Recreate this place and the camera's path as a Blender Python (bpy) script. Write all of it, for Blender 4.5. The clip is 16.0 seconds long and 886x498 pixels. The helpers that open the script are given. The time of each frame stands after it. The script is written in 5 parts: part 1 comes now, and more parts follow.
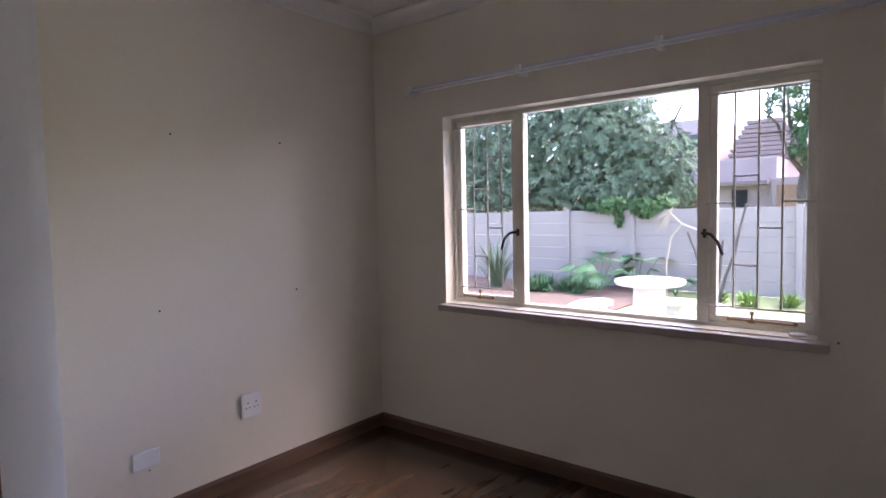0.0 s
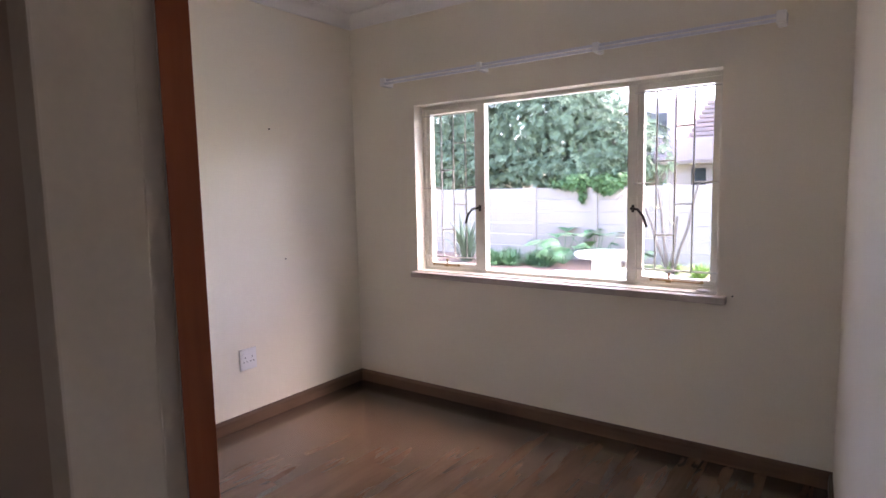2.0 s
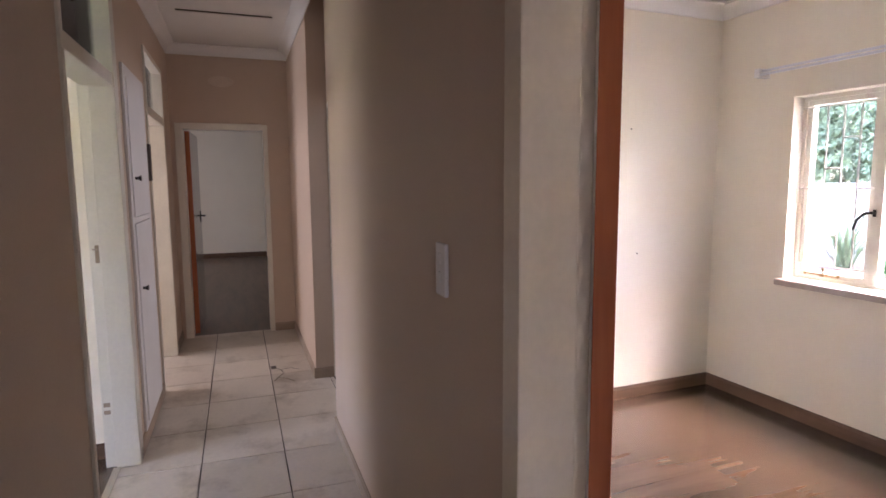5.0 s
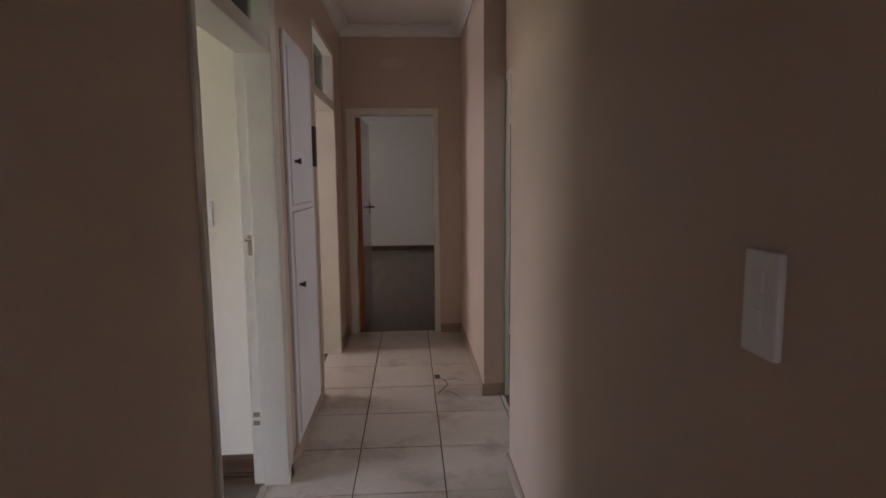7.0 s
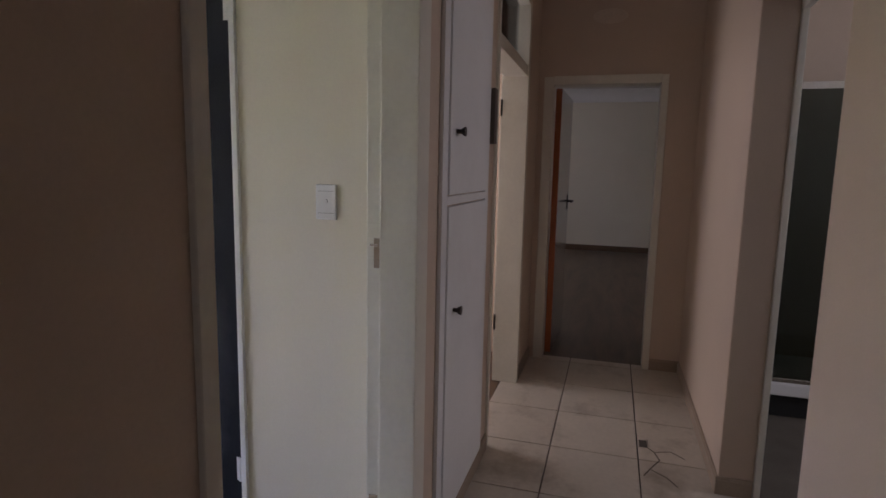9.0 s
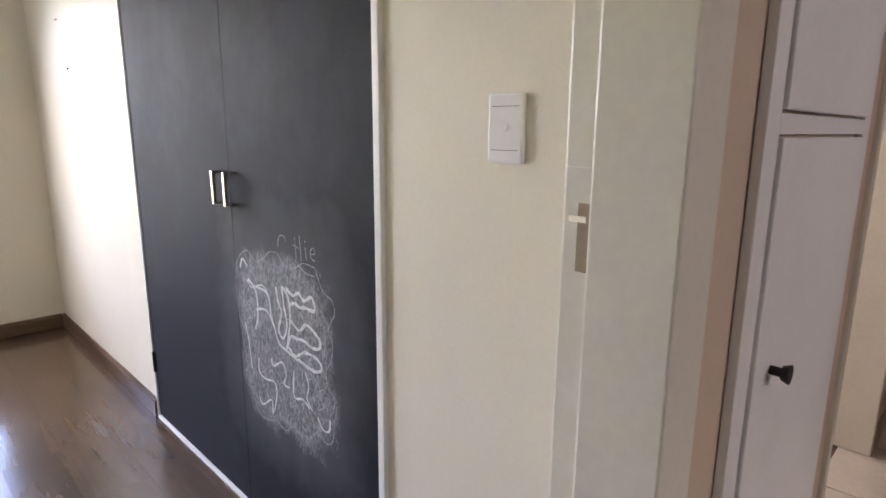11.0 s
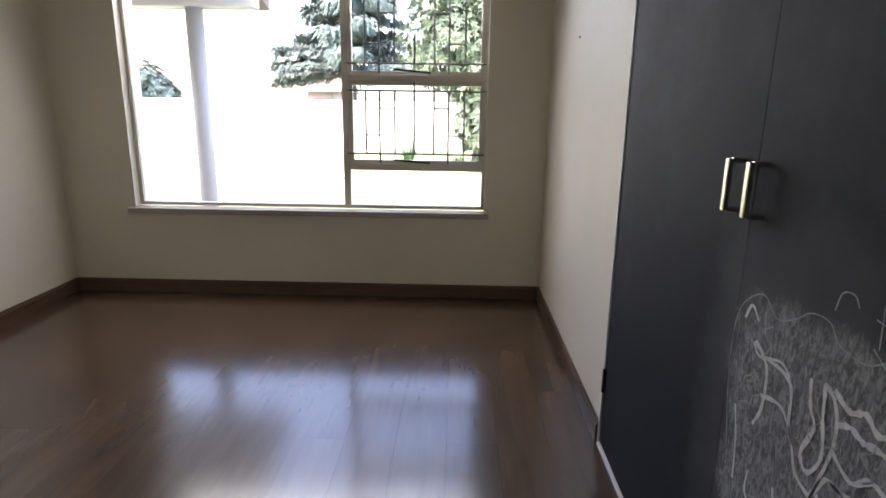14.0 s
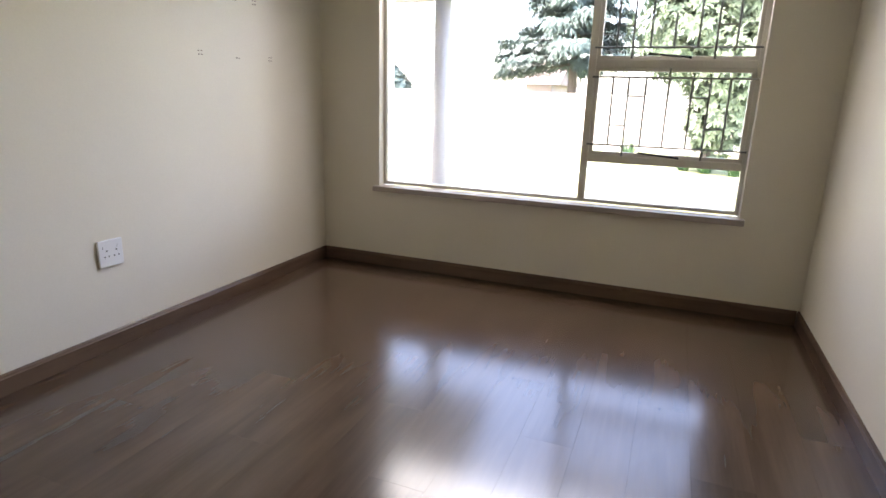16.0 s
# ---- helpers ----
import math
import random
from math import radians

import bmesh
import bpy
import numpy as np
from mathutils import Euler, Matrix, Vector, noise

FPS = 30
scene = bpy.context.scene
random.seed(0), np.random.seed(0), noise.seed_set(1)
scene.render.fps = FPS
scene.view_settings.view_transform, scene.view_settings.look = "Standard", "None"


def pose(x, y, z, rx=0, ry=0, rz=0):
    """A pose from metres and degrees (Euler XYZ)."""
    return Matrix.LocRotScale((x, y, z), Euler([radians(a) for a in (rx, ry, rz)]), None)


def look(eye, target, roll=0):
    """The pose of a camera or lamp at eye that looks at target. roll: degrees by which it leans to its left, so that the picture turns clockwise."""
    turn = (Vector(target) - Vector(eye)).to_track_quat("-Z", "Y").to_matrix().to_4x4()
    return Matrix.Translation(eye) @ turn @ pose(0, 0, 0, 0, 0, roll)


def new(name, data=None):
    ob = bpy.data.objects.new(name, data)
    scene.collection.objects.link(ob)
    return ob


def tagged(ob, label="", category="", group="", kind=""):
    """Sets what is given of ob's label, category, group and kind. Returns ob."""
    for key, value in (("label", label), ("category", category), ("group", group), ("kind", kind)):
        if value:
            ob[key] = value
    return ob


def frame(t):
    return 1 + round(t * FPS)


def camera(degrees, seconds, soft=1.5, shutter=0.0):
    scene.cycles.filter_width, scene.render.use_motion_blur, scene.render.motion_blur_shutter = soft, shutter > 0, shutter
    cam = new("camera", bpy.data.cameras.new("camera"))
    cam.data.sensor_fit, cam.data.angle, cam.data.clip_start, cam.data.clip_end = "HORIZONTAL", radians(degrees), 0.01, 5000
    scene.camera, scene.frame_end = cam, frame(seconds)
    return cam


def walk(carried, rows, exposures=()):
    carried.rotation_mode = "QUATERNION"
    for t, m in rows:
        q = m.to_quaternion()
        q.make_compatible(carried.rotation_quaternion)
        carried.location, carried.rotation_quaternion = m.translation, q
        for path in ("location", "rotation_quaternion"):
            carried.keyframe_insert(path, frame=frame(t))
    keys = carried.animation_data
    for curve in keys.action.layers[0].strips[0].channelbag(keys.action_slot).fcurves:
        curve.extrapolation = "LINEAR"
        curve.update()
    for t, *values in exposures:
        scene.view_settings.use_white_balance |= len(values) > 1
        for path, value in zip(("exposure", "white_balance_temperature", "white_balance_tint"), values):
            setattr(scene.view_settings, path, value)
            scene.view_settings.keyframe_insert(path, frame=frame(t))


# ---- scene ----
cam = camera(75.5, 16.0, soft=1.6, shutter=0.1)

# ---- the walk ----
PATH = [
    (0, (-0.101, 0.075, 1.408), (-1.395, 1.595, 1.283), -1.2),
    (0.5, (-0.018, -0.012, 1.422), (-1.264, 1.543, 1.254), -1.3),
    (1, (0.079, -0.12, 1.425), (-1.152, 1.444, 1.235), -1.2),
    (1.5, (0.139, -0.229, 1.423), (-1.075, 1.348, 1.22), -1.2),
    (2, (0.202, -0.288, 1.419), (-1.011, 1.289, 1.211), -1.2),
    (2.5, (0.248, -0.328, 1.433), (-1.015, 1.208, 1.217), -1.2),
    (3, (0.294, -0.366, 1.442), (-1.131, 1.019, 1.221), -1.2),
    (3.5, (0.306, -0.421, 1.475), (-1.293, 0.756, 1.241), -1.3),
    (4, (0.321, -0.44, 1.475), (-1.411, 0.533, 1.246), -1.0),
    (4.5, (0.312, -0.477, 1.477), (-1.501, 0.335, 1.248), -0.6),
    (5, (0.303, -0.505, 1.478), (-1.567, 0.164, 1.246), -0.4),
    (5.2, (0.27, -0.518, 1.475), (-1.618, 0.099, 1.242), -0.3),
    (7.3, (-0.539, -0.456, 1.397), (-2.524, -0.455, 1.149), -0.1),
    (7.5, (-0.641, -0.454, 1.388), (-2.624, -0.531, 1.134), 0.3),
    (8, (-0.903, -0.464, 1.396), (-2.871, -0.704, 1.13), 0.6),
    (8.5, (-1.156, -0.476, 1.391), (-3.101, -0.855, 1.121), 0.8),
    (9, (-1.405, -0.514, 1.383), (-3.305, -1.072, 1.107), 1.2),
    (9.2, (-1.497, -0.537, 1.38), (-3.372, -1.172, 1.091), 1.4),
    (11.3, (-2.425, -0.874, 1.252), (-3.709, -2.348, 0.827), 0.3),
    (11.5, (-2.468, -0.931, 1.246), (-3.689, -2.455, 0.811), 0.3),
    (12, (-2.531, -1.059, 1.228), (-3.597, -2.691, 0.781), 0.5),
    (12.5, (-2.573, -1.22, 1.232), (-3.42, -2.972, 0.771), 0.5),
    (13, (-2.594, -1.32, 1.239), (-3.164, -3.179, 0.771), 0.6),
    (13.5, (-2.58, -1.381, 1.234), (-2.815, -3.31, 0.761), 0.6),
    (14, (-2.552, -1.412, 1.225), (-2.51, -3.353, 0.744), 0.8),
    (14.5, (-2.56, -1.447, 1.208), (-2.284, -3.367, 0.722), 1.0),
    (15, (-2.505, -1.483, 1.208), (-2.062, -3.367, 0.706), 1.2),
    (15.5, (-2.429, -1.483, 1.177), (-1.852, -3.332, 0.678), 1.5),
    (16, (-2.354, -1.51, 1.183), (-1.646, -3.308, 0.668), 1.7),
]
EXPOSURES = [(0.0, 3.35, 6050, 32), (0.5, 3.45, 6100, 32), (1.5, 4.0, 6250, 33), (2.5, 4.5, 6350, 33), (3.5, 5.05, 6400, 33), (4.5, 5.4, 6450, 34), (5.2, 5.5, 6450, 34),
             (7.5, 4.65, 6450, 32), (8.0, 4.65, 6400, 31), (8.5, 4.45, 6350, 30), (9.2, 4.3, 6400, 32), (11.3, 5.42, 6700, 30), (12.0, 5.2, 6700, 30), (13.0, 4.65, 6750, 28), (13.5, 4.25, 6800, 28), (14.0, 3.85, 6850, 28), (14.5, 3.75, 6900, 28), (15.0, 3.9, 6900, 27), (15.5, 4.15, 6950, 27), (16.0, 4.3, 7050, 27)]
walk(cam, [(t, look(eye, target, roll)) for t, eye, target, roll in PATH], EXPOSURES)

# ---- world, sun ----
world = bpy.data.worlds.new("world")
scene.world = world
world.use_nodes = True
_wn = world.node_tree.nodes
_sky = _wn.new("ShaderNodeTexSky")
_sky.sky_type = "NISHITA"
_sky.sun_disc = False
_sky.sun_elevation = radians(58)
_sky.sun_rotation = radians(42)
_sky.dust_density = 3.5
_sky.air_density = 1.0
_sky.ozone_density = 1.0
world.node_tree.links.new(_sky.outputs[0], _wn["Background"].inputs[0])
_wn["Background"].inputs[1].default_value = 0.15

sun = new("sun", bpy.data.lights.new("sun", "SUN"))
sun.data.energy = 0.5
sun.data.angle = radians(50)
sun.data.color = (1.0, 0.95, 0.88)
sun.matrix_world = look((0, 0, 30), (-math.sin(radians(42)) * 16, -math.cos(radians(42)) * 16, 0), 0)


def fill_lamp(name, centre, toward, sx, sy, watts):
    """An added area lamp that stands in for daylight."""
    lamp = new(name, bpy.data.lights.new(name, "AREA"))
    lamp.data.shape, lamp.data.size, lamp.data.size_y, lamp.data.energy = "RECTANGLE", sx, sy, watts
    lamp.data.color = (0.92, 0.98, 1.0)
    lamp.matrix_world = look(centre, toward)
    return lamp


# extra lamp high in window 2, added to the sky to brighten this room
_w2 = fill_lamp("fill_second_room", (-1.6, -5.17, 1.90), (-1.6, -4.0, 0.6), 2.2, 0.30, 1.3)
_w2.data.spread = radians(120)
# unseen windows of three side rooms: only lamps before plain walls, no openings built
fill_lamp("daylight_end_room", (-9.4, -3.3, 1.5), (-9.6, 0.0, 0.6), 3.2, 1.6, 0.8)
fill_lamp("daylight_third_room", (-4.9, -4.05, 1.5), (-4.9, -1.0, 0.9), 1.4, 1.2, 1.6)
fill_lamp("daylight_bathroom", (-4.0, 2.05, 1.8), (-4.2, 0.5, 1.0), 0.8, 0.6, 0.5)
# fill added before the solid east wall to brighten the near corridor
fill_lamp("fill_corridor_east", (1.45, -0.53, 1.2), (-2.0, -0.4, 1.1), 0.8, 1.9, 0.09)

# ---- materials ----


def mat(name, rgb, rough=0.6, metal=0.0, vary=0.06, scale=6.0, fine=90.0, bump=0.1, bump_d=0.002, spec=0.5, coat=0.0, stain=None, stain_amt=0.0, random_amt=0.0, island=0.0):
    m = bpy.data.materials.new(name)
    m.use_nodes = True
    n, l = m.node_tree.nodes, m.node_tree.links
    b = n["Principled BSDF"]
    b.inputs["Roughness"].default_value = rough
    b.inputs["Metallic"].default_value = metal
    b.inputs["Specular IOR Level"].default_value = spec
    b.inputs["Coat Weight"].default_value = coat
    b.inputs["Coat Roughness"].default_value = 0.12
    geo = n.new("ShaderNodeNewGeometry")
    big = n.new("ShaderNodeTexNoise")
    big.inputs["Scale"].default_value = scale
    big.inputs["Detail"].default_value = 5
    small = n.new("ShaderNodeTexNoise")
    small.inputs["Scale"].default_value = fine
    small.inputs["Detail"].default_value = 3
    l.new(geo.outputs["Position"], big.inputs["Vector"])
    l.new(geo.outputs["Position"], small.inputs["Vector"])
    add = n.new("ShaderNodeMath")
    add.operation = "ADD"
    l.new(big.outputs["Fac"], add.inputs[0])
    l.new(small.outputs["Fac"], add.inputs[1])
    last = add.outputs[0]
    if random_amt:
        info = n.new("ShaderNodeObjectInfo")
        mul = n.new("ShaderNodeMath")
        mul.operation = "MULTIPLY_ADD"
        l.new(info.outputs["Random"], mul.inputs[0])
        mul.inputs[1].default_value = random_amt
        l.new(last, mul.inputs[2])
        last = mul.outputs[0]
    if island:
        mul = n.new("ShaderNodeMath")
        mul.operation = "MULTIPLY_ADD"
        l.new(geo.outputs["Random Per Island"], mul.inputs[0])
        mul.inputs[1].default_value = island
        l.new(last, mul.inputs[2])
        last = mul.outputs[0]
    ramp = n.new("ShaderNodeMapRange")
    ramp.inputs["From Min"].default_value = 0.6
    ramp.inputs["From Max"].default_value = 1.4 + random_amt + island
    ramp.inputs["To Min"].default_value = 1 - vary
    ramp.inputs["To Max"].default_value = 1 + vary
    l.new(last, ramp.inputs["Value"])
    mix = n.new("ShaderNodeVectorMath")
    mix.operation = "SCALE"
    mix.inputs[0].default_value = rgb
    l.new(ramp.outputs[0], mix.inputs["Scale"])
    col = mix.outputs[0]
    if stain:
        sn = n.new("ShaderNodeTexNoise")
        sn.inputs["Scale"].default_value = scale * 0.45
        sn.inputs["Detail"].default_value = 8
        sn.inputs["Roughness"].default_value = 0.65
        l.new(geo.outputs["Position"], sn.inputs["Vector"])
        sr = n.new("ShaderNodeMapRange")
        sr.inputs["From Min"].default_value = 0.52
        sr.inputs["From Max"].default_value = 0.72
        sr.inputs["To Max"].default_value = stain_amt
        l.new(sn.outputs["Fac"], sr.inputs["Value"])
        mx = n.new("ShaderNodeMix")
        mx.data_type = "RGBA"
        l.new(sr.outputs[0], mx.inputs["Factor"])
        l.new(col, mx.inputs["A"])
        mx.inputs["B"].default_value = (*stain, 1)
        col = mx.outputs["Result"]
    l.new(col, b.inputs["Base Color"])
    if bump:
        bp = n.new("ShaderNodeBump")
        bp.inputs["Strength"].default_value = bump
        bp.inputs["Distance"].default_value = bump_d
        l.new(add.outputs[0], bp.inputs["Height"])
        l.new(bp.outputs[0], b.inputs["Normal"])
    return m


def wood_mat(name, dark, light, along="y", rough=0.3, coat=0.3, ring=1.0, wide=5.0, tint=0.16, bend=0.5, long=0.8):
    """Grain that runs along one axis, with knots and a tint of its own for every board."""
    m = bpy.data.materials.new(name)
    m.use_nodes = True
    n, l = m.node_tree.nodes, m.node_tree.links
    b = n["Principled BSDF"]
    b.inputs["Roughness"].default_value = rough
    b.inputs["Coat Weight"].default_value = coat
    b.inputs["Coat Roughness"].default_value = 0.15
    b.inputs["Specular IOR Level"].default_value = 0.2
    tc = n.new("ShaderNodeNewGeometry")
    info = n.new("ShaderNodeObjectInfo")
    shift = n.new("ShaderNodeVectorMath")
    shift.operation = "MULTIPLY_ADD"
    comb = n.new("ShaderNodeCombineXYZ")
    for k in range(3):
        l.new(info.outputs["Random"], comb.inputs[k])
    l.new(comb.outputs[0], shift.inputs[0])
    shift.inputs[1].default_value = (37, 53, 11)
    l.new(tc.outputs["Position"], shift.inputs[2])
    mp = n.new("ShaderNodeMapping")
    s = {"x": (long, wide, wide), "y": (wide, long, wide), "z": (wide, wide, long)}[along]
    mp.inputs["Scale"].default_value = s
    l.new(shift.outputs[0], mp.inputs["Vector"])
    n1 = n.new("ShaderNodeTexNoise")
    n1.inputs["Scale"].default_value = 1.6
    n1.inputs["Detail"].default_value = 3
    n1.inputs["Distortion"].default_value = bend
    l.new(mp.outputs[0], n1.inputs["Vector"])
    fm = n.new("ShaderNodeMapping")
    fm.inputs["Scale"].default_value = {"x": (3, 55, 55), "y": (55, 3, 55), "z": (55, 55, 3)}[along]
    l.new(shift.outputs[0], fm.inputs["Vector"])
    n2 = n.new("ShaderNodeTexNoise")
    n2.inputs["Scale"].default_value = ring
    n2.inputs["Detail"].default_value = 2
    n2.inputs["Roughness"].default_value = 0.6
    n2.inputs["Distortion"].default_value = 0.4
    l.new(fm.outputs[0], n2.inputs["Vector"])
    a = n.new("ShaderNodeMath")
    a.operation = "MULTIPLY_ADD"
    l.new(n2.outputs["Fac"], a.inputs[0])
    a.inputs[1].default_value = 0.28
    l.new(n1.outputs["Fac"], a.inputs[2])
    r = n.new("ShaderNodeMath")
    r.operation = "MULTIPLY_ADD"
    l.new(info.outputs["Random"], r.inputs[0])
    r.inputs[1].default_value = tint
    l.new(a.outputs[0], r.inputs[2])
    ramp = n.new("ShaderNodeValToRGB")
    ramp.color_ramp.elements[0].position = 0.45
    ramp.color_ramp.elements[0].color = (*dark, 1)
    ramp.color_ramp.elements[1].position = 0.88
    ramp.color_ramp.elements[1].color = (*light, 1)
    l.new(r.outputs[0], ramp.inputs[0])
    l.new(ramp.outputs[0], b.inputs["Base Color"])
    rr = n.new("ShaderNodeMapRange")
    rr.inputs["To Min"].default_value = rough - 0.005
    rr.inputs["To Max"].default_value = rough + 0.015
    l.new(n1.outputs["Fac"], rr.inputs["Value"])
    l.new(rr.outputs[0], b.inputs["Roughness"])
    return m


def glass_mat(name, rgb=(0.97, 0.99, 0.98), rough=0.0):
    """Thin clear pane: see-through with a Fresnel gloss."""
    m = bpy.data.materials.new(name)
    m.use_nodes = True
    n, l = m.node_tree.nodes, m.node_tree.links
    n.clear()
    out = n.new("ShaderNodeOutputMaterial")
    tr = n.new("ShaderNodeBsdfTransparent")
    tr.inputs[0].default_value = (*rgb, 1)
    gl = n.new("ShaderNodeBsdfGlossy")
    gl.inputs["Roughness"].default_value = max(rough, 0.02)
    fr = n.new("ShaderNodeFresnel")
    fr.inputs[0].default_value = 1.35
    mx = n.new("ShaderNodeMixShader")
    l.new(fr.outputs[0], mx.inputs[0])
    l.new(tr.outputs[0], mx.inputs[1])
    l.new(gl.outputs[0], mx.inputs[2])
    l.new(mx.outputs[0], out.inputs[0])
    return m


def leaf_mat(name, rgb, vary=0.5, trans=0.25, rough=0.45):
    m = mat(name, rgb, rough=rough, vary=vary, scale=1.2, fine=20, bump=0, island=1.0, spec=0.12)
    b = m.node_tree.nodes["Principled BSDF"]
    b.inputs["Subsurface Weight"].default_value = 0.0
    b.inputs["Transmission Weight"].default_value = 0.0
    return m


def chalkboard_mat():
    """Black chalkboard paint with a wiped grey smear and dusty rubbings."""
    m = mat("chalkboard_paint", (0.0145, 0.016, 0.0225), rough=0.68, spec=0.2, vary=0.18, scale=2.2, fine=160, bump=0.08, stain=(0.060, 0.064, 0.082), stain_amt=0.55)
    n, l = m.node_tree.nodes, m.node_tree.links
    b = n["Principled BSDF"]
    old = b.inputs["Base Color"].links[0].from_socket
    geo = n.new("ShaderNodeNewGeometry")
    mp = n.new("ShaderNodeMapping")
    mp.inputs["Location"].default_value = (0, 2.222, -0.650)
    l.new(geo.outputs["Position"], mp.inputs["Vector"])
    sc = n.new("ShaderNodeVectorMath")
    sc.operation = "MULTIPLY"
    sc.inputs[1].default_value = (0, 3.35, 3.15)
    l.new(mp.outputs[0], sc.inputs[0])
    edge = n.new("ShaderNodeTexNoise")
    edge.inputs["Scale"].default_value = 9
    edge.inputs["Detail"].default_value = 3
    l.new(geo.outputs["Position"], edge.inputs["Vector"])
    ln = n.new("ShaderNodeVectorMath")
    ln.operation = "LENGTH"
    sq = n.new("ShaderNodeVectorMath")
    sq.operation = "MULTIPLY"
    l.new(sc.outputs[0], sq.inputs[0])
    l.new(sc.outputs[0], sq.inputs[1])
    l.new(sq.outputs[0], ln.inputs[0])
    rt = n.new("ShaderNodeMath")
    rt.operation = "SQRT"
    l.new(ln.outputs["Value"], rt.inputs[0])
    sm = n.new("ShaderNodeMath")
    sm.operation = "MULTIPLY_ADD"
    l.new(edge.outputs["Fac"], sm.inputs[0])
    sm.inputs[1].default_value = 0.45
    l.new(rt.outputs[0], sm.inputs[2])
    rg = n.new("ShaderNodeMapRange")
    rg.inputs["From Min"].default_value = 0.98
    rg.inputs["From Max"].default_value = 1.20
    rg.inputs["To Min"].default_value = 1.0
    rg.inputs["To Max"].default_value = 0.0
    l.new(sm.outputs[0], rg.inputs["Value"])
    dust = n.new("ShaderNodeTexNoise")
    dust.inputs["Scale"].default_value = 40
    dust.inputs["Detail"].default_value = 3
    dust.inputs["Roughness"].default_value = 0.65
    dust.inputs["Distortion"].default_value = 1.6
    st = n.new("ShaderNodeMapping")
    st.inputs["Scale"].default_value = (1, 2.2, 0.9)
    st.inputs["Rotation"].default_value = (0.5, 0, 0)
    l.new(geo.outputs["Position"], st.inputs["Vector"])
    l.new(st.outputs[0], dust.inputs["Vector"])
    dr = n.new("ShaderNodeMapRange")
    dr.inputs["From Min"].default_value = 0.40
    dr.inputs["From Max"].default_value = 0.75
    dr.inputs["To Min"].default_value = 0.24
    dr.inputs["To Max"].default_value = 0.95
    l.new(dust.outputs["Fac"], dr.inputs["Value"])
    mu = n.new("ShaderNodeMath")
    mu.operation = "MULTIPLY"
    l.new(rg.outputs[0], mu.inputs[0])
    l.new(dr.outputs[0], mu.inputs[1])
    wipe = n.new("ShaderNodeMapRange")
    wipe.inputs["From Min"].default_value = 1.1
    wipe.inputs["From Max"].default_value = 1.65
    wipe.inputs["To Min"].default_value = 0.13
    wipe.inputs["To Max"].default_value = 0.0
    l.new(sm.outputs[0], wipe.inputs["Value"])
    top = n.new("ShaderNodeMath")
    top.operation = "MAXIMUM"
    l.new(mu.outputs[0], top.inputs[0])
    l.new(wipe.outputs[0], top.inputs[1])
    mx = n.new("ShaderNodeMix")
    mx.data_type = "RGBA"
    l.new(top.outputs[0], mx.inputs["Factor"])
    l.new(old, mx.inputs["A"])
    mx.inputs["B"].default_value = (0.46, 0.47, 0.49, 1)
    l.new(mx.outputs["Result"], b.inputs["Base Color"])
    return m


M_ROOM = mat("cream_wall_paint", (0.79, 0.735, 0.62), rough=0.55, vary=0.035, scale=2.5, fine=140, bump=0.15, bump_d=0.0015)
M_CORR = mat("tan_wall_paint", (0.60, 0.472, 0.368), rough=0.5, vary=0.05, scale=2.0, fine=140, bump=0.15, bump_d=0.0015, stain=(0.50, 0.39, 0.31), stain_amt=0.35)
M_CEIL = mat("white_ceiling_paint", (0.84, 0.83, 0.81), rough=0.8, vary=0.03, scale=3, fine=120, bump=0.08)
M_TRIM = mat("cream_gloss_enamel", (0.74, 0.71, 0.62), rough=0.28, vary=0.05, scale=5, fine=60, bump=0.12, bump_d=0.001, stain=(0.55, 0.50, 0.42), stain_amt=0.3)
# cream trim of door 1 with the warm light on it put into the colour
M_TRIM_WARM = mat("warm_lit_cream_enamel", (0.72, 0.635, 0.52), rough=0.35, vary=0.05, scale=5, fine=60, bump=0.12, bump_d=0.001, stain=(0.50, 0.42, 0.33), stain_amt=0.3)
M_WHITE = mat("white_paint", (0.78, 0.78, 0.77), rough=0.4, vary=0.04, scale=5, fine=90, bump=0.08, stain=(0.62, 0.60, 0.57), stain_amt=0.3)
# even mid-grey gloss for the end door, darker than the first leaf's white
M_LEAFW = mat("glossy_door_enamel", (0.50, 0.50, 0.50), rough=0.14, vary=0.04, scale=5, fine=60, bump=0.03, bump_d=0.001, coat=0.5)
M_STEELW = mat("painted_steel_window", (0.72, 0.69, 0.60), rough=0.4, vary=0.08, scale=9, fine=120, bump=0.15, stain=(0.42, 0.36, 0.28), stain_amt=0.35)
M_BAR = mat("painted_steel_bar", (0.60, 0.58, 0.53), rough=0.45, vary=0.12, scale=12, fine=120, bump=0.1)
M_BAR2 = mat("dark_steel_bar", (0.13, 0.14, 0.12), rough=0.5, vary=0.12, scale=12, fine=120, bump=0.1)
M_SILL = mat("glazed_clay_sill", (0.42, 0.36, 0.31), rough=0.4, vary=0.1, scale=6, fine=80, bump=0.1)
M_PLASTIC = mat("white_plastic", (0.83, 0.83, 0.83), rough=0.25, vary=0.015, scale=6, fine=60, bump=0)
M_DARK = mat("black_hole", (0.01, 0.01, 0.01), rough=0.7, vary=0.1, bump=0)
M_BRASS = mat("worn_brass", (0.30, 0.20, 0.09), rough=0.4, metal=0.9, vary=0.25, scale=30, bump=0.1)
M_BLACKMET = mat("blackened_metal", (0.03, 0.026, 0.022), rough=0.45, metal=0.6, vary=0.2, scale=30, bump=0.1)
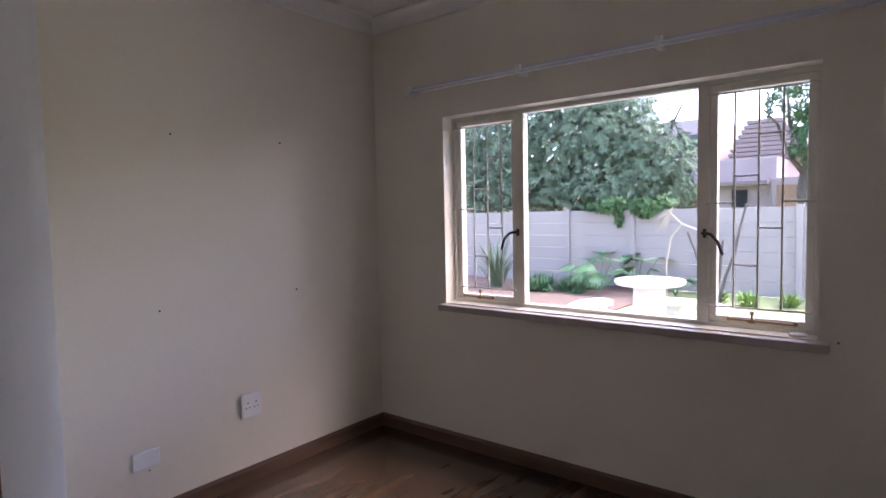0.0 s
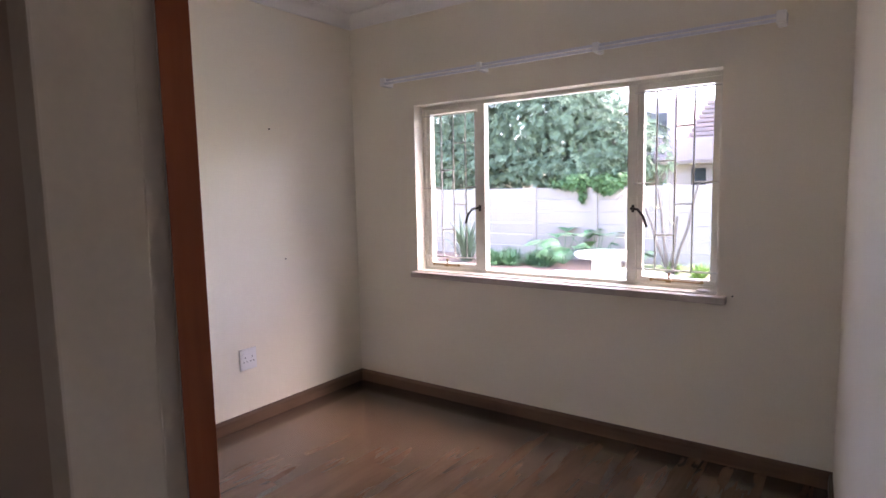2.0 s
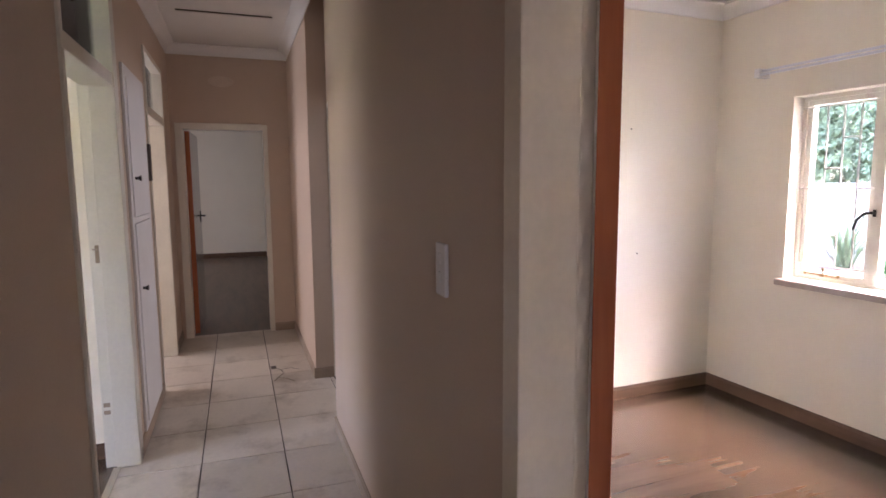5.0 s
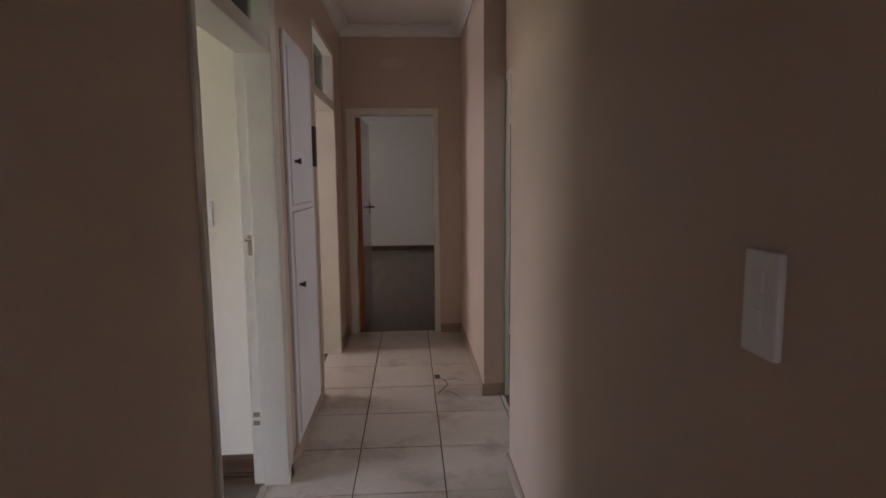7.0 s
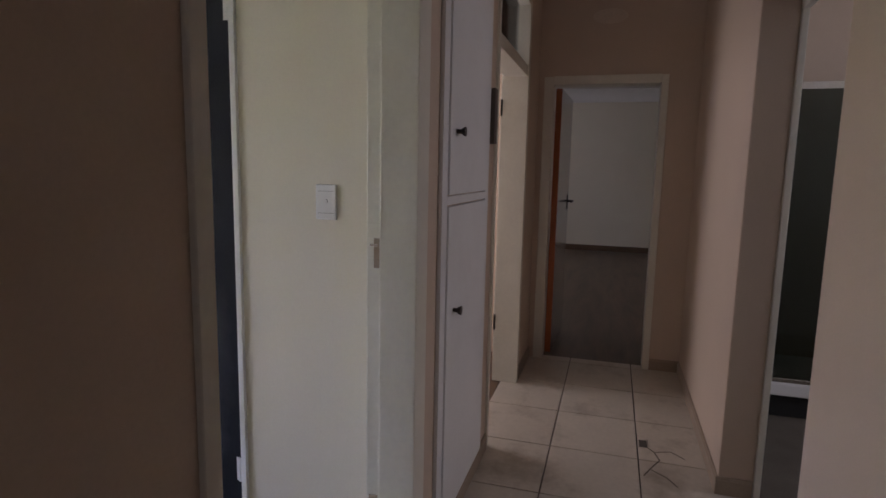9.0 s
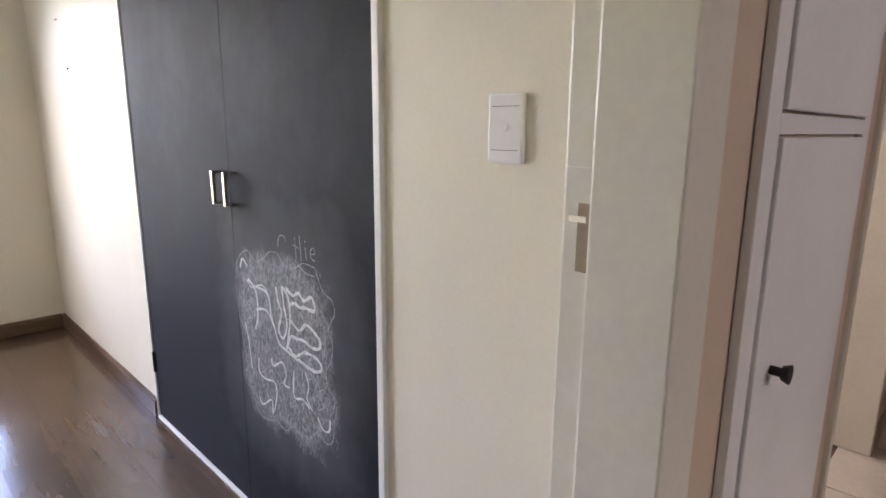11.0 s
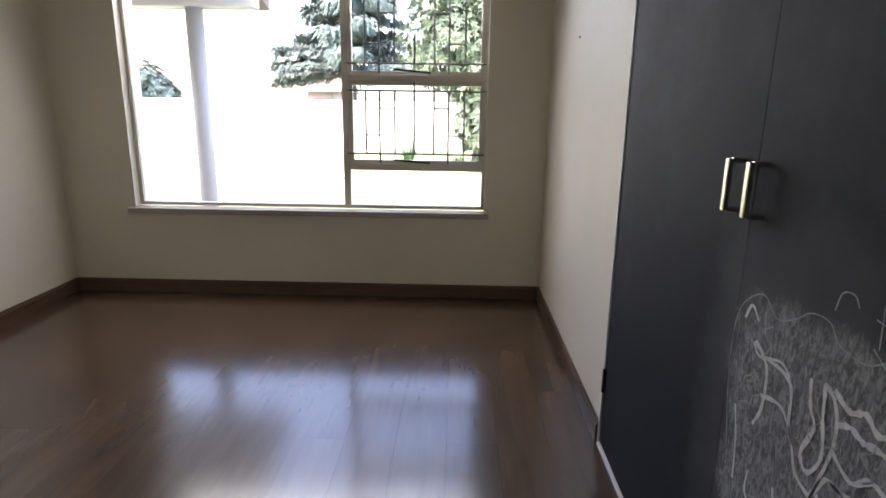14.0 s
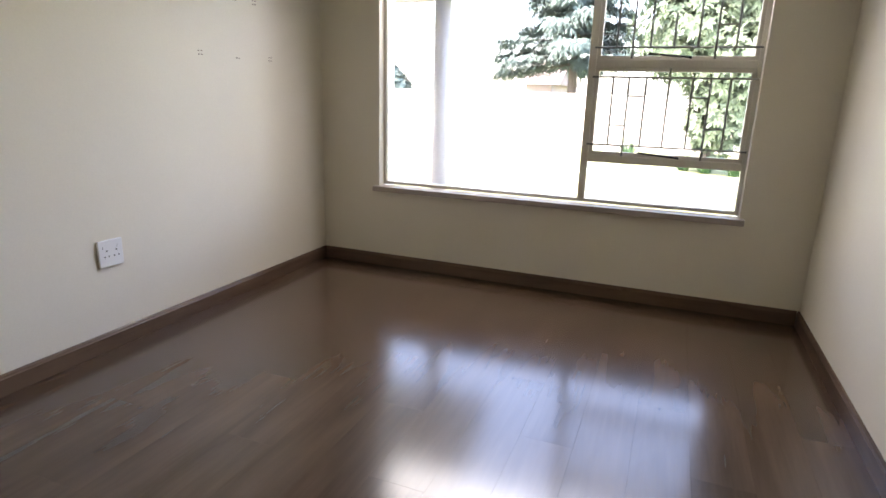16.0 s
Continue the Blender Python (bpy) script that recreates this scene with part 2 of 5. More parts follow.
M_METER = mat("dark_brown_plastic", (0.10, 0.08, 0.07), rough=0.5, vary=0.1, scale=20, bump=0.05)
M_FILLER = mat("tan_filler", (0.66, 0.55, 0.45), rough=0.8, vary=0.1, scale=9, bump=0.2)
M_CHROME = mat("brushed_nickel", (0.66, 0.62, 0.55), rough=0.25, metal=1.0, vary=0.06, scale=30, bump=0.03)
M_PLANK = wood_mat("dark_laminate", (0.053, 0.032, 0.020), (0.102, 0.063, 0.039), "y", rough=0.24, coat=0.65, tint=0.07)
M_SKIRT = wood_mat("dark_laminate_skirting", (0.068, 0.041, 0.026), (0.145, 0.090, 0.058), "x", rough=0.35, coat=0.15)
M_SKIRTY = wood_mat("dark_laminate_skirting_long", (0.068, 0.041, 0.026), (0.145, 0.090, 0.058), "y", rough=0.35, coat=0.15)
M_REDWOOD = wood_mat("stained_meranti", (0.25, 0.066, 0.025), (0.42, 0.130, 0.053), "z", rough=0.45, coat=0.04)
M_TILE = mat("cream_floor_tile", (0.56, 0.50, 0.42), rough=0.30, vary=0.16, scale=6.5, fine=40, bump=0.05, stain=(0.29, 0.235, 0.18), stain_amt=0.9, random_amt=0.8)
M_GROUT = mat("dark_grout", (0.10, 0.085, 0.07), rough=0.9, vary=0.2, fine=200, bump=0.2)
M_TSKIRT = mat("tan_skirting", (0.34, 0.26, 0.19), rough=0.4, vary=0.12, scale=8, bump=0.1)
M_SUBFLOOR = mat("underlay", (0.02, 0.013, 0.009), rough=0.8, bump=0)
M_CHALK = mat("chalk_line", (0.66, 0.67, 0.68), rough=0.95, vary=0.3, scale=60, fine=400, bump=0.2)
M_CHALK_THIN = mat("faint_chalk_line", (0.36, 0.365, 0.375), rough=0.95, vary=0.4, scale=60, fine=400, bump=0.2)
M_BOARD = chalkboard_mat()
M_GLASS = glass_mat("window_glass")
M_SHGLASS = glass_mat("grey_shower_glass", (0.45, 0.50, 0.48))
M_RAIL = mat("white_aluminium_track", (0.66, 0.68, 0.74), rough=0.35, vary=0.04, scale=12, bump=0.02)
M_SOIL = mat("red_brown_soil", (0.11, 0.072, 0.052), rough=0.95, vary=0.3, scale=3, fine=60, bump=0.5, bump_d=0.02)
M_LAWN = mat("lawn_ground", (0.17, 0.20, 0.085), rough=0.9, vary=0.3, scale=1.2, fine=40, bump=0.4, bump_d=0.02)
M_GRASS = leaf_mat("grass_blade", (0.17, 0.26, 0.07), vary=0.4)
M_PAVE = mat("pale_paving", (0.46, 0.41, 0.36), rough=0.85, vary=0.12, scale=2, fine=60, bump=0.3, bump_d=0.005, stain=(0.38, 0.32, 0.26), stain_amt=0.4, random_amt=0.4)
M_FENCE = mat("cream_precast_concrete", (0.30, 0.265, 0.235), rough=0.85, vary=0.1, scale=1.8, fine=60, bump=0.3, bump_d=0.004, stain=(0.26, 0.225, 0.195), stain_amt=0.5, random_amt=0.5)
M_POST = mat("grey_painted_steel", (0.40, 0.38, 0.36), rough=0.5, vary=0.08, scale=6, bump=0.05)
M_CONC = mat("white_concrete", (0.62, 0.60, 0.56), rough=0.8, vary=0.08, scale=4, fine=80, bump=0.3, bump_d=0.003)
M_MAUVE = mat("mauve_plaster", (0.38, 0.31, 0.30), rough=0.9, vary=0.08, scale=1.2, fine=40, bump=0.2, bump_d=0.005)
M_ROOF = mat("brown_roof", (0.22, 0.17, 0.15), rough=0.8, vary=0.15, scale=2, fine=30, bump=0.2, random_amt=0.4)
M_LEAF_A = leaf_mat("olive_leaf", (0.085, 0.125, 0.075), vary=0.65)
M_LEAF_B = leaf_mat("creeper_leaf", (0.055, 0.11, 0.04), vary=0.5)
M_LEAF_C = leaf_mat("cedar_needles", (0.10, 0.14, 0.125), vary=0.35, rough=0.8)
M_LEAF_D = leaf_mat("bright_leaf", (0.06, 0.13, 0.058), vary=0.45, rough=0.3)
M_LEAF_E = leaf_mat("grey_green_leaf", (0.13, 0.175, 0.115), vary=0.35, rough=0.8)
M_BARK = mat("grey_bark", (0.10, 0.08, 0.065), rough=0.95, vary=0.3, scale=12, fine=60, bump=0.6, bump_d=0.02)
M_DEAD = mat("dry_frond", (0.42, 0.35, 0.26), rough=0.9, vary=0.2, scale=10, bump=0.2)
M_WGLASS = mat("dark_house_window", (0.03, 0.035, 0.04), rough=0.1, bump=0)
M_SHUT = mat("brown_shutter", (0.28, 0.17, 0.10), rough=0.6, vary=0.15, scale=9, bump=0.2)

# ---- mesh helpers ----


def box(bm, x0, y0, z0, x1, y1, z1, bevel=0.0):
    g = bmesh.ops.create_cube(bm, size=1)
    vs = g["verts"]
    bmesh.ops.transform(bm, matrix=Matrix.Translation(((x0 + x1) / 2, (y0 + y1) / 2, (z0 + z1) / 2)) @ Matrix.Diagonal((abs(x1 - x0), abs(y1 - y0), abs(z1 - z0), 1)), verts=vs)
    if bevel:
        es = list({e for v in vs for e in v.link_edges})
        bmesh.ops.bevel(bm, geom=es, offset=bevel, segments=2, affect="EDGES", profile=0.6)


def tube(bm, a, b, r, seg=10, r2=None):
    a, b = Vector(a), Vector(b)
    d = b - a
    m = Matrix.Translation((a + b) / 2) @ d.to_track_quat("Z", "Y").to_matrix().to_4x4()
    bmesh.ops.create_cone(bm, cap_ends=True, segments=seg, radius1=r, radius2=r if r2 is None else r2, depth=d.length, matrix=m)


def ball(bm, c, r, sx=1, sy=1, sz=1, seg=12):
    bmesh.ops.create_uvsphere(bm, u_segments=seg, v_segments=seg // 2 + 2, radius=r, matrix=Matrix.Translation(c) @ Matrix.Diagonal((sx, sy, sz, 1)))


def mesh_from(name, bm, materials, smooth=False):
    me = bpy.data.meshes.new(name)
    bmesh.ops.recalc_face_normals(bm, faces=bm.faces)
    bm.to_mesh(me)
    bm.free()
    for m in materials if isinstance(materials, (list, tuple)) else [materials]:
        me.materials.append(m)
    if smooth:
        for p in me.polygons:
            p.use_smooth = True
    return me


def part(name, bm, material, parent=None, label="", smooth=False):
    ob = new(name, mesh_from(name, bm, material, smooth))
    if parent:
        ob.parent = parent
    return tagged(ob, label=label)


def empty(name, label, category, group="", kind="", at=(0, 0, 0)):
    ob = new(name)
    ob.location = at
    return tagged(ob, label, category, group, kind)


def structure(name, boxes, materials, pick=None, bevel=0.0):
    bm = bmesh.new()
    for b in boxes:
        box(bm, *b, bevel=bevel)
    if pick:
        bmesh.ops.recalc_face_normals(bm, faces=bm.faces)
        for f in bm.faces:
            f.material_index = pick(f.calc_center_median(), f.normal)
    ob = new(name, mesh_from(name, bm, materials))
    return tagged(ob, kind="structure", label=name.replace("_", " "))


def polyline(bm, pts, r, seg=6):
    """A round rod through the points."""
    for a, b in zip(pts[:-1], pts[1:]):
        tube(bm, a, b, r, seg)


# ---- plan ----
CZ1, CZC, CZ2 = 2.64, 2.74, 2.68   # ceilings: first bedroom, corridor, second bedroom
NY, SY, TH = 0.0, -1.06, 0.14      # corridor faces, wall thickness
R1W, R1N = -2.87, 2.67             # first bedroom
R2W, R2S, R2E = -3.11, -5.035, -0.024
ENDX = -5.595
TOP = 2.9

# the first bedroom stands slightly askew to the corridor, about its window corner
ASKEW = Matrix.Translation((R1W, R1N, 0)) @ Matrix.Rotation(radians(2.2), 4, "Z") @ Matrix.Translation((-R1W, -R1N, 0))


def askew(ob):
    ob.matrix_world = ASKEW @ ob.matrix_world
    return ob


# corridor / bedroom walls
structure("wall_corridor_north", [
    (-3.03, NY, 0, -0.665, NY + TH, TOP), (-0.665, NY, 2.06, 0.30, NY + TH, TOP), (0.30, NY, 0, 1.5, NY + TH, TOP),
    (-4.0, NY + 0.137, 2.06, -3.03, NY + 0.165, TOP), (ENDX, NY, 0, -4.0, NY + TH, TOP)],
    [M_CORR, M_ROOM], lambda c, n: 1 if n.y > 0.5 else 0, bevel=0.006)
structure("wall_corridor_south", [
    (-2.05, SY - 0.15, 0, 1.5, SY, TOP), (-3.06, SY - 0.15, 2.40, -2.05, SY, TOP), (-4.10, SY - 0.15, 0, -3.06, SY, TOP),
    (-5.06, SY - 0.15, 2.40, -4.10, SY, TOP), (ENDX, SY - 0.15, 0, -5.06, SY, TOP)],
    [M_CORR, M_ROOM], lambda c, n: 1 if n.y < -0.5 else 0, bevel=0.006)
structure("wall_corridor_end", [(ENDX - 0.14, -1.02, 2.04, ENDX, -0.20, TOP), (ENDX - 0.14, -0.20, 0, ENDX, 2.4, TOP), (ENDX - 0.14, -4.2, 0, ENDX, -1.02, TOP)],
    [M_CORR, M_ROOM], lambda c, n: 1 if n.x < -0.5 else 0)
structure("wall_corridor_east", [(1.5, SY - 0.15, 0, 1.62, NY + TH, TOP)], [M_CORR])
# first bedroom
askew(structure("wall_bedroom_west", [(R1W - 0.14, NY + TH - 0.1, 0, R1W, R1N + 0.22, TOP)], [M_ROOM]))
askew(structure("wall_bedroom_window", [
    (R1W, R1N, 0, -2.31, R1N + 0.22, TOP), (-2.31, R1N, 0, -0.43, R1N + 0.22, 0.825), (-2.31, R1N, 1.975, -0.43, R1N + 0.22, TOP),
    (-0.43, R1N, 0, 0.6, R1N + 0.22, TOP)], [M_ROOM, M_CONC], lambda c, n: 1 if n.y > 0.5 else 0))
_bm = bmesh.new()
box(_bm, 0, 0, 0, 0.12, 2.80, TOP)
_o = tagged(new("wall_bedroom_east", mesh_from("wall_bedroom_east", _bm, M_ROOM)), kind="structure", label="cream bedroom side wall")
_o.matrix_world = pose(0.292, NY + TH + 0.002, 0, 0, 0, 4.65)
# second bedroom
structure("wall_second_west", [
    (R2W - 0.14, -1.747, 0, R2W, SY - 0.15, TOP), (R2W - 0.14, -3.357, 2.14, R2W, -1.747, TOP), (R2W - 0.14, R2S - 0.22, 0, R2W, -3.357, TOP)], [M_ROOM])
structure("wall_second_window", [
    (R2W, R2S - 0.22, 0, -2.735, R2S, TOP), (-2.735, R2S - 0.22, 0, -0.475, R2S, 0.535), (-2.735, R2S - 0.22, 2.08, -0.475, R2S, TOP),
    (-0.475, R2S - 0.22, 0, R2E + 0.14, R2S, TOP)], [M_ROOM, M_CONC], lambda c, n: 1 if n.y < -0.5 else 0)
structure("wall_second_east", [(R2E, R2S, 0, R2E + 0.14, SY - 0.15, TOP)], [M_ROOM])
# third room, end room and bathroom shells
structure("wall_third_room", [(-3.85, -4.2, 0, -3.75, SY - 0.15, TOP), (ENDX, -4.3, 0, -3.75, -4.2, TOP)], [M_ROOM])
structure("wall_end_room", [(-12.0, -3.5, 0, -11.88, 2.6, TOP), (-11.88, 2.5, 0, ENDX - 0.14, 2.6, TOP), (-11.88, -3.5, 0, ENDX - 0.14, -3.4, TOP)], [M_ROOM])
structure("wall_bathroom", [(-3.0, NY + TH, 0, R1W - 0.14, 2.3, TOP), (ENDX, 2.2, 0, -3.0, 2.3, TOP)], [M_WHITE])

# ceilings with coved cornices
structure("ceiling_bedroom", [(R1W - 0.05, NY + TH, CZ1, 0.55, R1N + 0.15, CZ1 + 0.1)], [M_CEIL])
structure("ceiling_corridor", [(ENDX, SY, CZC, 1.5, NY, CZC + 0.1)], [M_CEIL])
structure("ceiling_second", [(R2W, R2S, CZ2, R2E, SY - 0.15, CZ2 + 0.1)], [M_CEIL])
structure("ceiling_far_rooms", [(-11.9, -3.4, 2.78, ENDX - 0.14, 2.5, 2.88), (ENDX, -4.2, 2.70, -3.85, SY - 0.15, 2.80), (ENDX, NY + TH, 2.70, -3.0, 2.2, 2.80)], [M_CEIL])


def cornice(name, a, b, z, inward, size=0.085):
    """Coved plaster run from a to b under a ceiling at z; inward is the way into the room."""
    bm = bmesh.new()
    prof = [(0.0, 0.0), (0.0, -size), (0.008, -size), (0.012, -size * 0.86), (size * 0.22, -size * 0.48), (size * 0.5, -size * 0.2), (size * 0.86, -0.012), (size, -0.008), (size, 0.0)]
    rows = []
    for p in (a, b):
        rows.append([bm.verts.new((p[0] + inward[0] * u, p[1] + inward[1] * u, z + v)) for u, v in prof])
    for k in range(len(prof)):
        bm.faces.new((rows[0][k], rows[0][(k + 1) % len(prof)], rows[1][(k + 1) % len(prof)], rows[1][k]))
    ob = new(name, mesh_from(name, bm, M_CEIL, True))
    return tagged(ob, kind="structure", label="white coved plaster cornice")


askew(cornice("trim_cornice", (R1W, NY + TH), (R1W, R1N), CZ1, (1, 0)))
askew(cornice("trim_cornice", (R1W, R1N), (0.16, R1N), CZ1, (0, -1)))
cornice("trim_cornice", (0.29, NY + TH), (0.076, R1N + 0.11), CZ1, (-1, 0))
cornice("trim_cornice", (R1W, NY + TH), (0.28, NY + TH), CZ1, (0, 1))
cornice("trim_cornice", (ENDX, SY), (ENDX, NY), CZC, (1, 0))
cornice("trim_cornice", (ENDX, SY), (1.5, SY), CZC, (0, 1))
cornice("trim_cornice", (ENDX, NY), (1.5, NY), CZC, (0, -1))
cornice("trim_cornice", (R2W, R2S), (R2W, SY - 0.15), CZ2, (1, 0))
cornice("trim_cornice", (R2W, R2S), (R2E, R2S), CZ2, (0, 1))
cornice("trim_cornice", (R2E, R2S), (R2E, SY - 0.15), CZ2, (-1, 0))


def skirting(name, a, b, inward, h=0.085, t=0.016, material=None, ledge=True):
    """Skirting board from a to b with a chamfered top and a thin quadrant line."""
    bm = bmesh.new()
    prof = [(0.001, 0.0), (t, 0.0), (t, h * 0.80), (t * 0.72, h * 0.86), (t * 0.72, h * 0.92), (t * 0.4, h), (0.001, h)]
    rows = [[bm.verts.new((p[0] + inward[0] * u, p[1] + inward[1] * u, v)) for u, v in prof] for p in (a, b)]
    for k in range(len(prof)):
        bm.faces.new((rows[0][k], rows[0][(k + 1) % len(prof)], rows[1][(k + 1) % len(prof)], rows[1][k]))
    bm.faces.new(rows[0])
    bm.faces.new(rows[1][::-1])
    if material is None:
        material = M_SKIRT if abs(inward[1]) > 0.5 else M_SKIRTY
    ob = new(name, mesh_from(name, bm, material))
    return tagged(ob, kind="structure", label="skirting board along the wall")


askew(skirting("baseboard", (R1W, NY + TH - 0.05), (R1W, R1N), (1, 0)))
askew(skirting("baseboard", (R1W + 0.016, R1N), (0.09, R1N), (0, -1)))
skirting("baseboard", (0.287, NY + TH + 0.05), (0.078, R1N + 0.095), (-1, 0))
skirting("baseboard", (R1W + 0.016, NY + TH), (-0.72, NY + TH), (0, 1))
skirting("baseboard", (R2W, R2S), (R2W, -3.36), (1, 0))
skirting("baseboard", (R2W, -1.747), (R2W, SY - 0.152), (1, 0))
skirting("baseboard", (R2W + 0.016, R2S), (R2E - 0.016, R2S), (0, 1))
skirting("baseboard", (R2E, R2S), (R2E, SY - 0.15), (-1, 0))
skirting("baseboard", (-3.03, NY), (-0.70, NY), (0, -1), 0.08, 0.012, M_TSKIRT)
skirting("baseboard", (ENDX, NY), (-4.0, NY), (0, -1), 0.08, 0.012, M_TSKIRT)
skirting("baseboard", (-4.0, NY - 0.012), (-4.0, NY + 0.135), (1, 0), 0.08, 0.012, M_TSKIRT)
skirting("baseboard", (-3.03, NY - 0.012), (-3.03, NY + 0.135), (-1, 0), 0.08, 0.012, M_TSKIRT)
skirting("baseboard", (ENDX, -0.20), (ENDX, NY), (1, 0), 0.08, 0.012, M_TSKIRT)
skirting("baseboard", (-2.02, SY), (1.5, SY), (0, 1), 0.08, 0.012, M_TSKIRT)
skirting("baseboard", (-4.07, SY), (-3.0, SY), (0, 1), 0.08, 0.012, M_TSKIRT)
skirting("baseboard", (ENDX, SY), (-5.09, SY), (0, 1), 0.08, 0.012, M_TSKIRT)
skirting("baseboard", (-11.88, -3.4), (-11.88, 2.5), (1, 0), 0.10, 0.016)

# ---- door frames ----


def frame_box(parent, name, *b, material=None):
    bm = bmesh.new()
    box(bm, *b, bevel=0.004)
    return part(name, bm, material or M_TRIM, parent)


# first bedroom door: frame, open leaf
d1 = empty("door_1", "cream door frame with the stained wooden door standing wide open", "door", kind="structure")
frame_box(d1, "jamb", -0.700, -0.022, 0, -0.632, 0.105, 2.04, material=M_TRIM_WARM)
frame_box(d1, "jamb", -0.665, 0.105, 0, -0.640, 0.143, 2.04, material=M_TRIM_WARM)
frame_box(d1, "jamb", 0.270, -0.022, 0, 0.312, 0.143, 2.04, material=M_TRIM_WARM)
frame_box(d1, "head", -0.632, -0.022, 2.0, 0.270, 0.143, 2.062, material=M_TRIM_WARM)
LEAF = pose(-0.616, 0.129, 0.008, 0, 0, 162)
bm = bmesh.new()
box(bm, 0.003, -0.0425, 0, 0.80, -0.0015, 2.0)
leaf = part("leaf", bm, M_WHITE, d1, "white painted flush door leaf")
leaf.matrix_basis = LEAF
bm = bmesh.new()
box(bm, 0.0, -0.044, 0, 0.003, 0.0, 2.0)
edge = part("edge", bm, M_REDWOOD, d1, "red-brown stained door edge")
edge.matrix_basis = LEAF
for hz in (0.30, 1.80):
    bm = bmesh.new()
    tube(bm, (-0.004, 0.004, hz), (-0.004, 0.004, hz + 0.1), 0.006, 8)
    box(bm, -0.002, -0.004, hz, 0.0, 0.006, hz + 0.1)
    h = part("hinge", bm, M_BRASS, d1, "tarnished brass butt hinge")
    h.matrix_basis = LEAF

# second bedroom door frame with fanlight
d2 = empty("door_2", "cream gloss steel door frame with a glazed fanlight above", "door", kind="structure")
frame_box(d2, "jamb", -3.058, SY - 0.105, 0, -2.956, SY + 0.012, 2.40)
frame_box(d2, "jamb", -3.058, SY - 0.155, 0, -2.975, SY - 0.1055, 2.40)
frame_box(d2, "jamb", -2.082, SY - 0.105, 0, -2.046, SY + 0.012, 2.40)
frame_box(d2, "jamb", -2.066, SY - 0.155, 0, -2.046, SY - 0.1055, 2.40)
frame_box(d2, "transom", -2.956, SY - 0.135, 1.955, -2.098, SY + 0.006, 2.02)
frame_box(d2, "head", -2.956, SY - 0.135, 2.37, -2.098, SY + 0.010, 2.41)
bm = bmesh.new()
box(bm, -2.956, SY - 0.062, 2.02, -2.098, SY - 0.058, 2.37)
pane = part("pane", bm, M_GLASS, d2, "clear fanlight pane")
bm = bmesh.new()
box(bm, -2.9752, SY - 0.150, 1.065, -2.9735, SY - 0.110, 1.22)
sp = part("strike_plate", bm, M_TRIM, d2, "painted-over steel strike plate")
bm = bmesh.new()
box(bm, -2.9738, SY - 0.130, 1.085, -2.9728, SY - 0.112, 1.175)
part("keyhole", bm, M_TSKIRT, sp, "dark latch recess")
bm = bmesh.new()
box(bm, -2.9738, SY - 0.143, 1.150, -2.9726, SY - 0.118, 1.158)
part("latch_lip", bm, M_CHROME, sp)
for hz in (0.29, 0.33):
    bm = bmesh.new()
    box(bm, -2.9752, SY - 0.145, hz, -2.9738, SY - 0.115, hz + 0.022)
    part("screw_plate", bm, M_TSKIRT, d2, "worn bare patch on the jamb")

# third door with fanlight
d3 = empty("door_3", "cream gloss steel door frame with a fanlight, door swung away", "door", kind="structure")
frame_box(d3, "jamb", -5.06, SY - 0.155, 0, -5.005, SY + 0.012, 2.40)
frame_box(d3, "jamb", -4.105, SY - 0.155, 0, -4.07, SY + 0.012, 2.40)
frame_box(d3, "transom", -5.005, SY - 0.135, 1.955, -4.105, SY + 0.006, 2.02)
frame_box(d3, "head", -5.005, SY - 0.135, 2.37, -4.105, SY + 0.010, 2.41)
bm = bmesh.new()
box(bm, -5.005, SY - 0.062, 2.02, -4.105, SY - 0.058, 2.37)
part("pane", bm, M_GLASS, d3, "clear fanlight pane")
for hz in (0.35, 1.72):
    bm = bmesh.new()
    tube(bm, (-5.0, SY - 0.15, hz), (-5.0, SY - 0.15, hz + 0.1), 0.007, 8)
    part("hinge", bm, M_BLACKMET, d3, "dark steel hinge")

# end door
d4 = empty("door_4", "cream framed door at the corridor end, brown-edged leaf open", "door", kind="structure")
frame_box(d4, "jamb", ENDX - 0.145, -1.022, 0, ENDX + 0.012, -0.955, 2.04)
frame_box(d4, "jamb", ENDX - 0.145, -0.246, 0, ENDX + 0.012, -0.200, 2.04)
frame_box(d4, "head", ENDX - 0.145, -0.955, 1.985, ENDX + 0.012, -0.246, 2.045)
LEAF4 = pose(ENDX - 0.13, -0.950, 0.008, 0, 0, 178)
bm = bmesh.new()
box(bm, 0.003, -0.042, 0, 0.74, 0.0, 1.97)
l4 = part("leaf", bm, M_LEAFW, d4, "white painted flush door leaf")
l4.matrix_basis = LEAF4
bm = bmesh.new()
box(bm, 0.0, -0.043, 0, 0.003, 0.001, 1.97)
e4 = part("edge", bm, M_REDWOOD, d4, "red-brown stained door edge")
e4.matrix_basis = LEAF4
bm = bmesh.new()
tube(bm, (0.67, -0.042, 1.13), (0.67, -0.085, 1.13), 0.010, 8)
tube(bm, (0.68, -0.085, 1.13), (0.55, -0.085, 1.13), 0.009, 8)
box(bm, 0.65, -0.047, 1.06, 0.69, -0.042, 1.18)
h4 = part("handle", bm, M_BLACKMET, d4, "dark lever handle")
h4.matrix_basis = LEAF4

# bathroom door frame
d5 = empty("door_5", "cream door frame of the bathroom opening", "door", kind="structure")
frame_box(d5, "jamb", -4.035, NY + 0.138, 0, -3.985, NY + 0.165, 2.06)
frame_box(d5, "jamb", -3.07, NY + 0.142, 0, -3.02, NY + 0.168, 2.06)
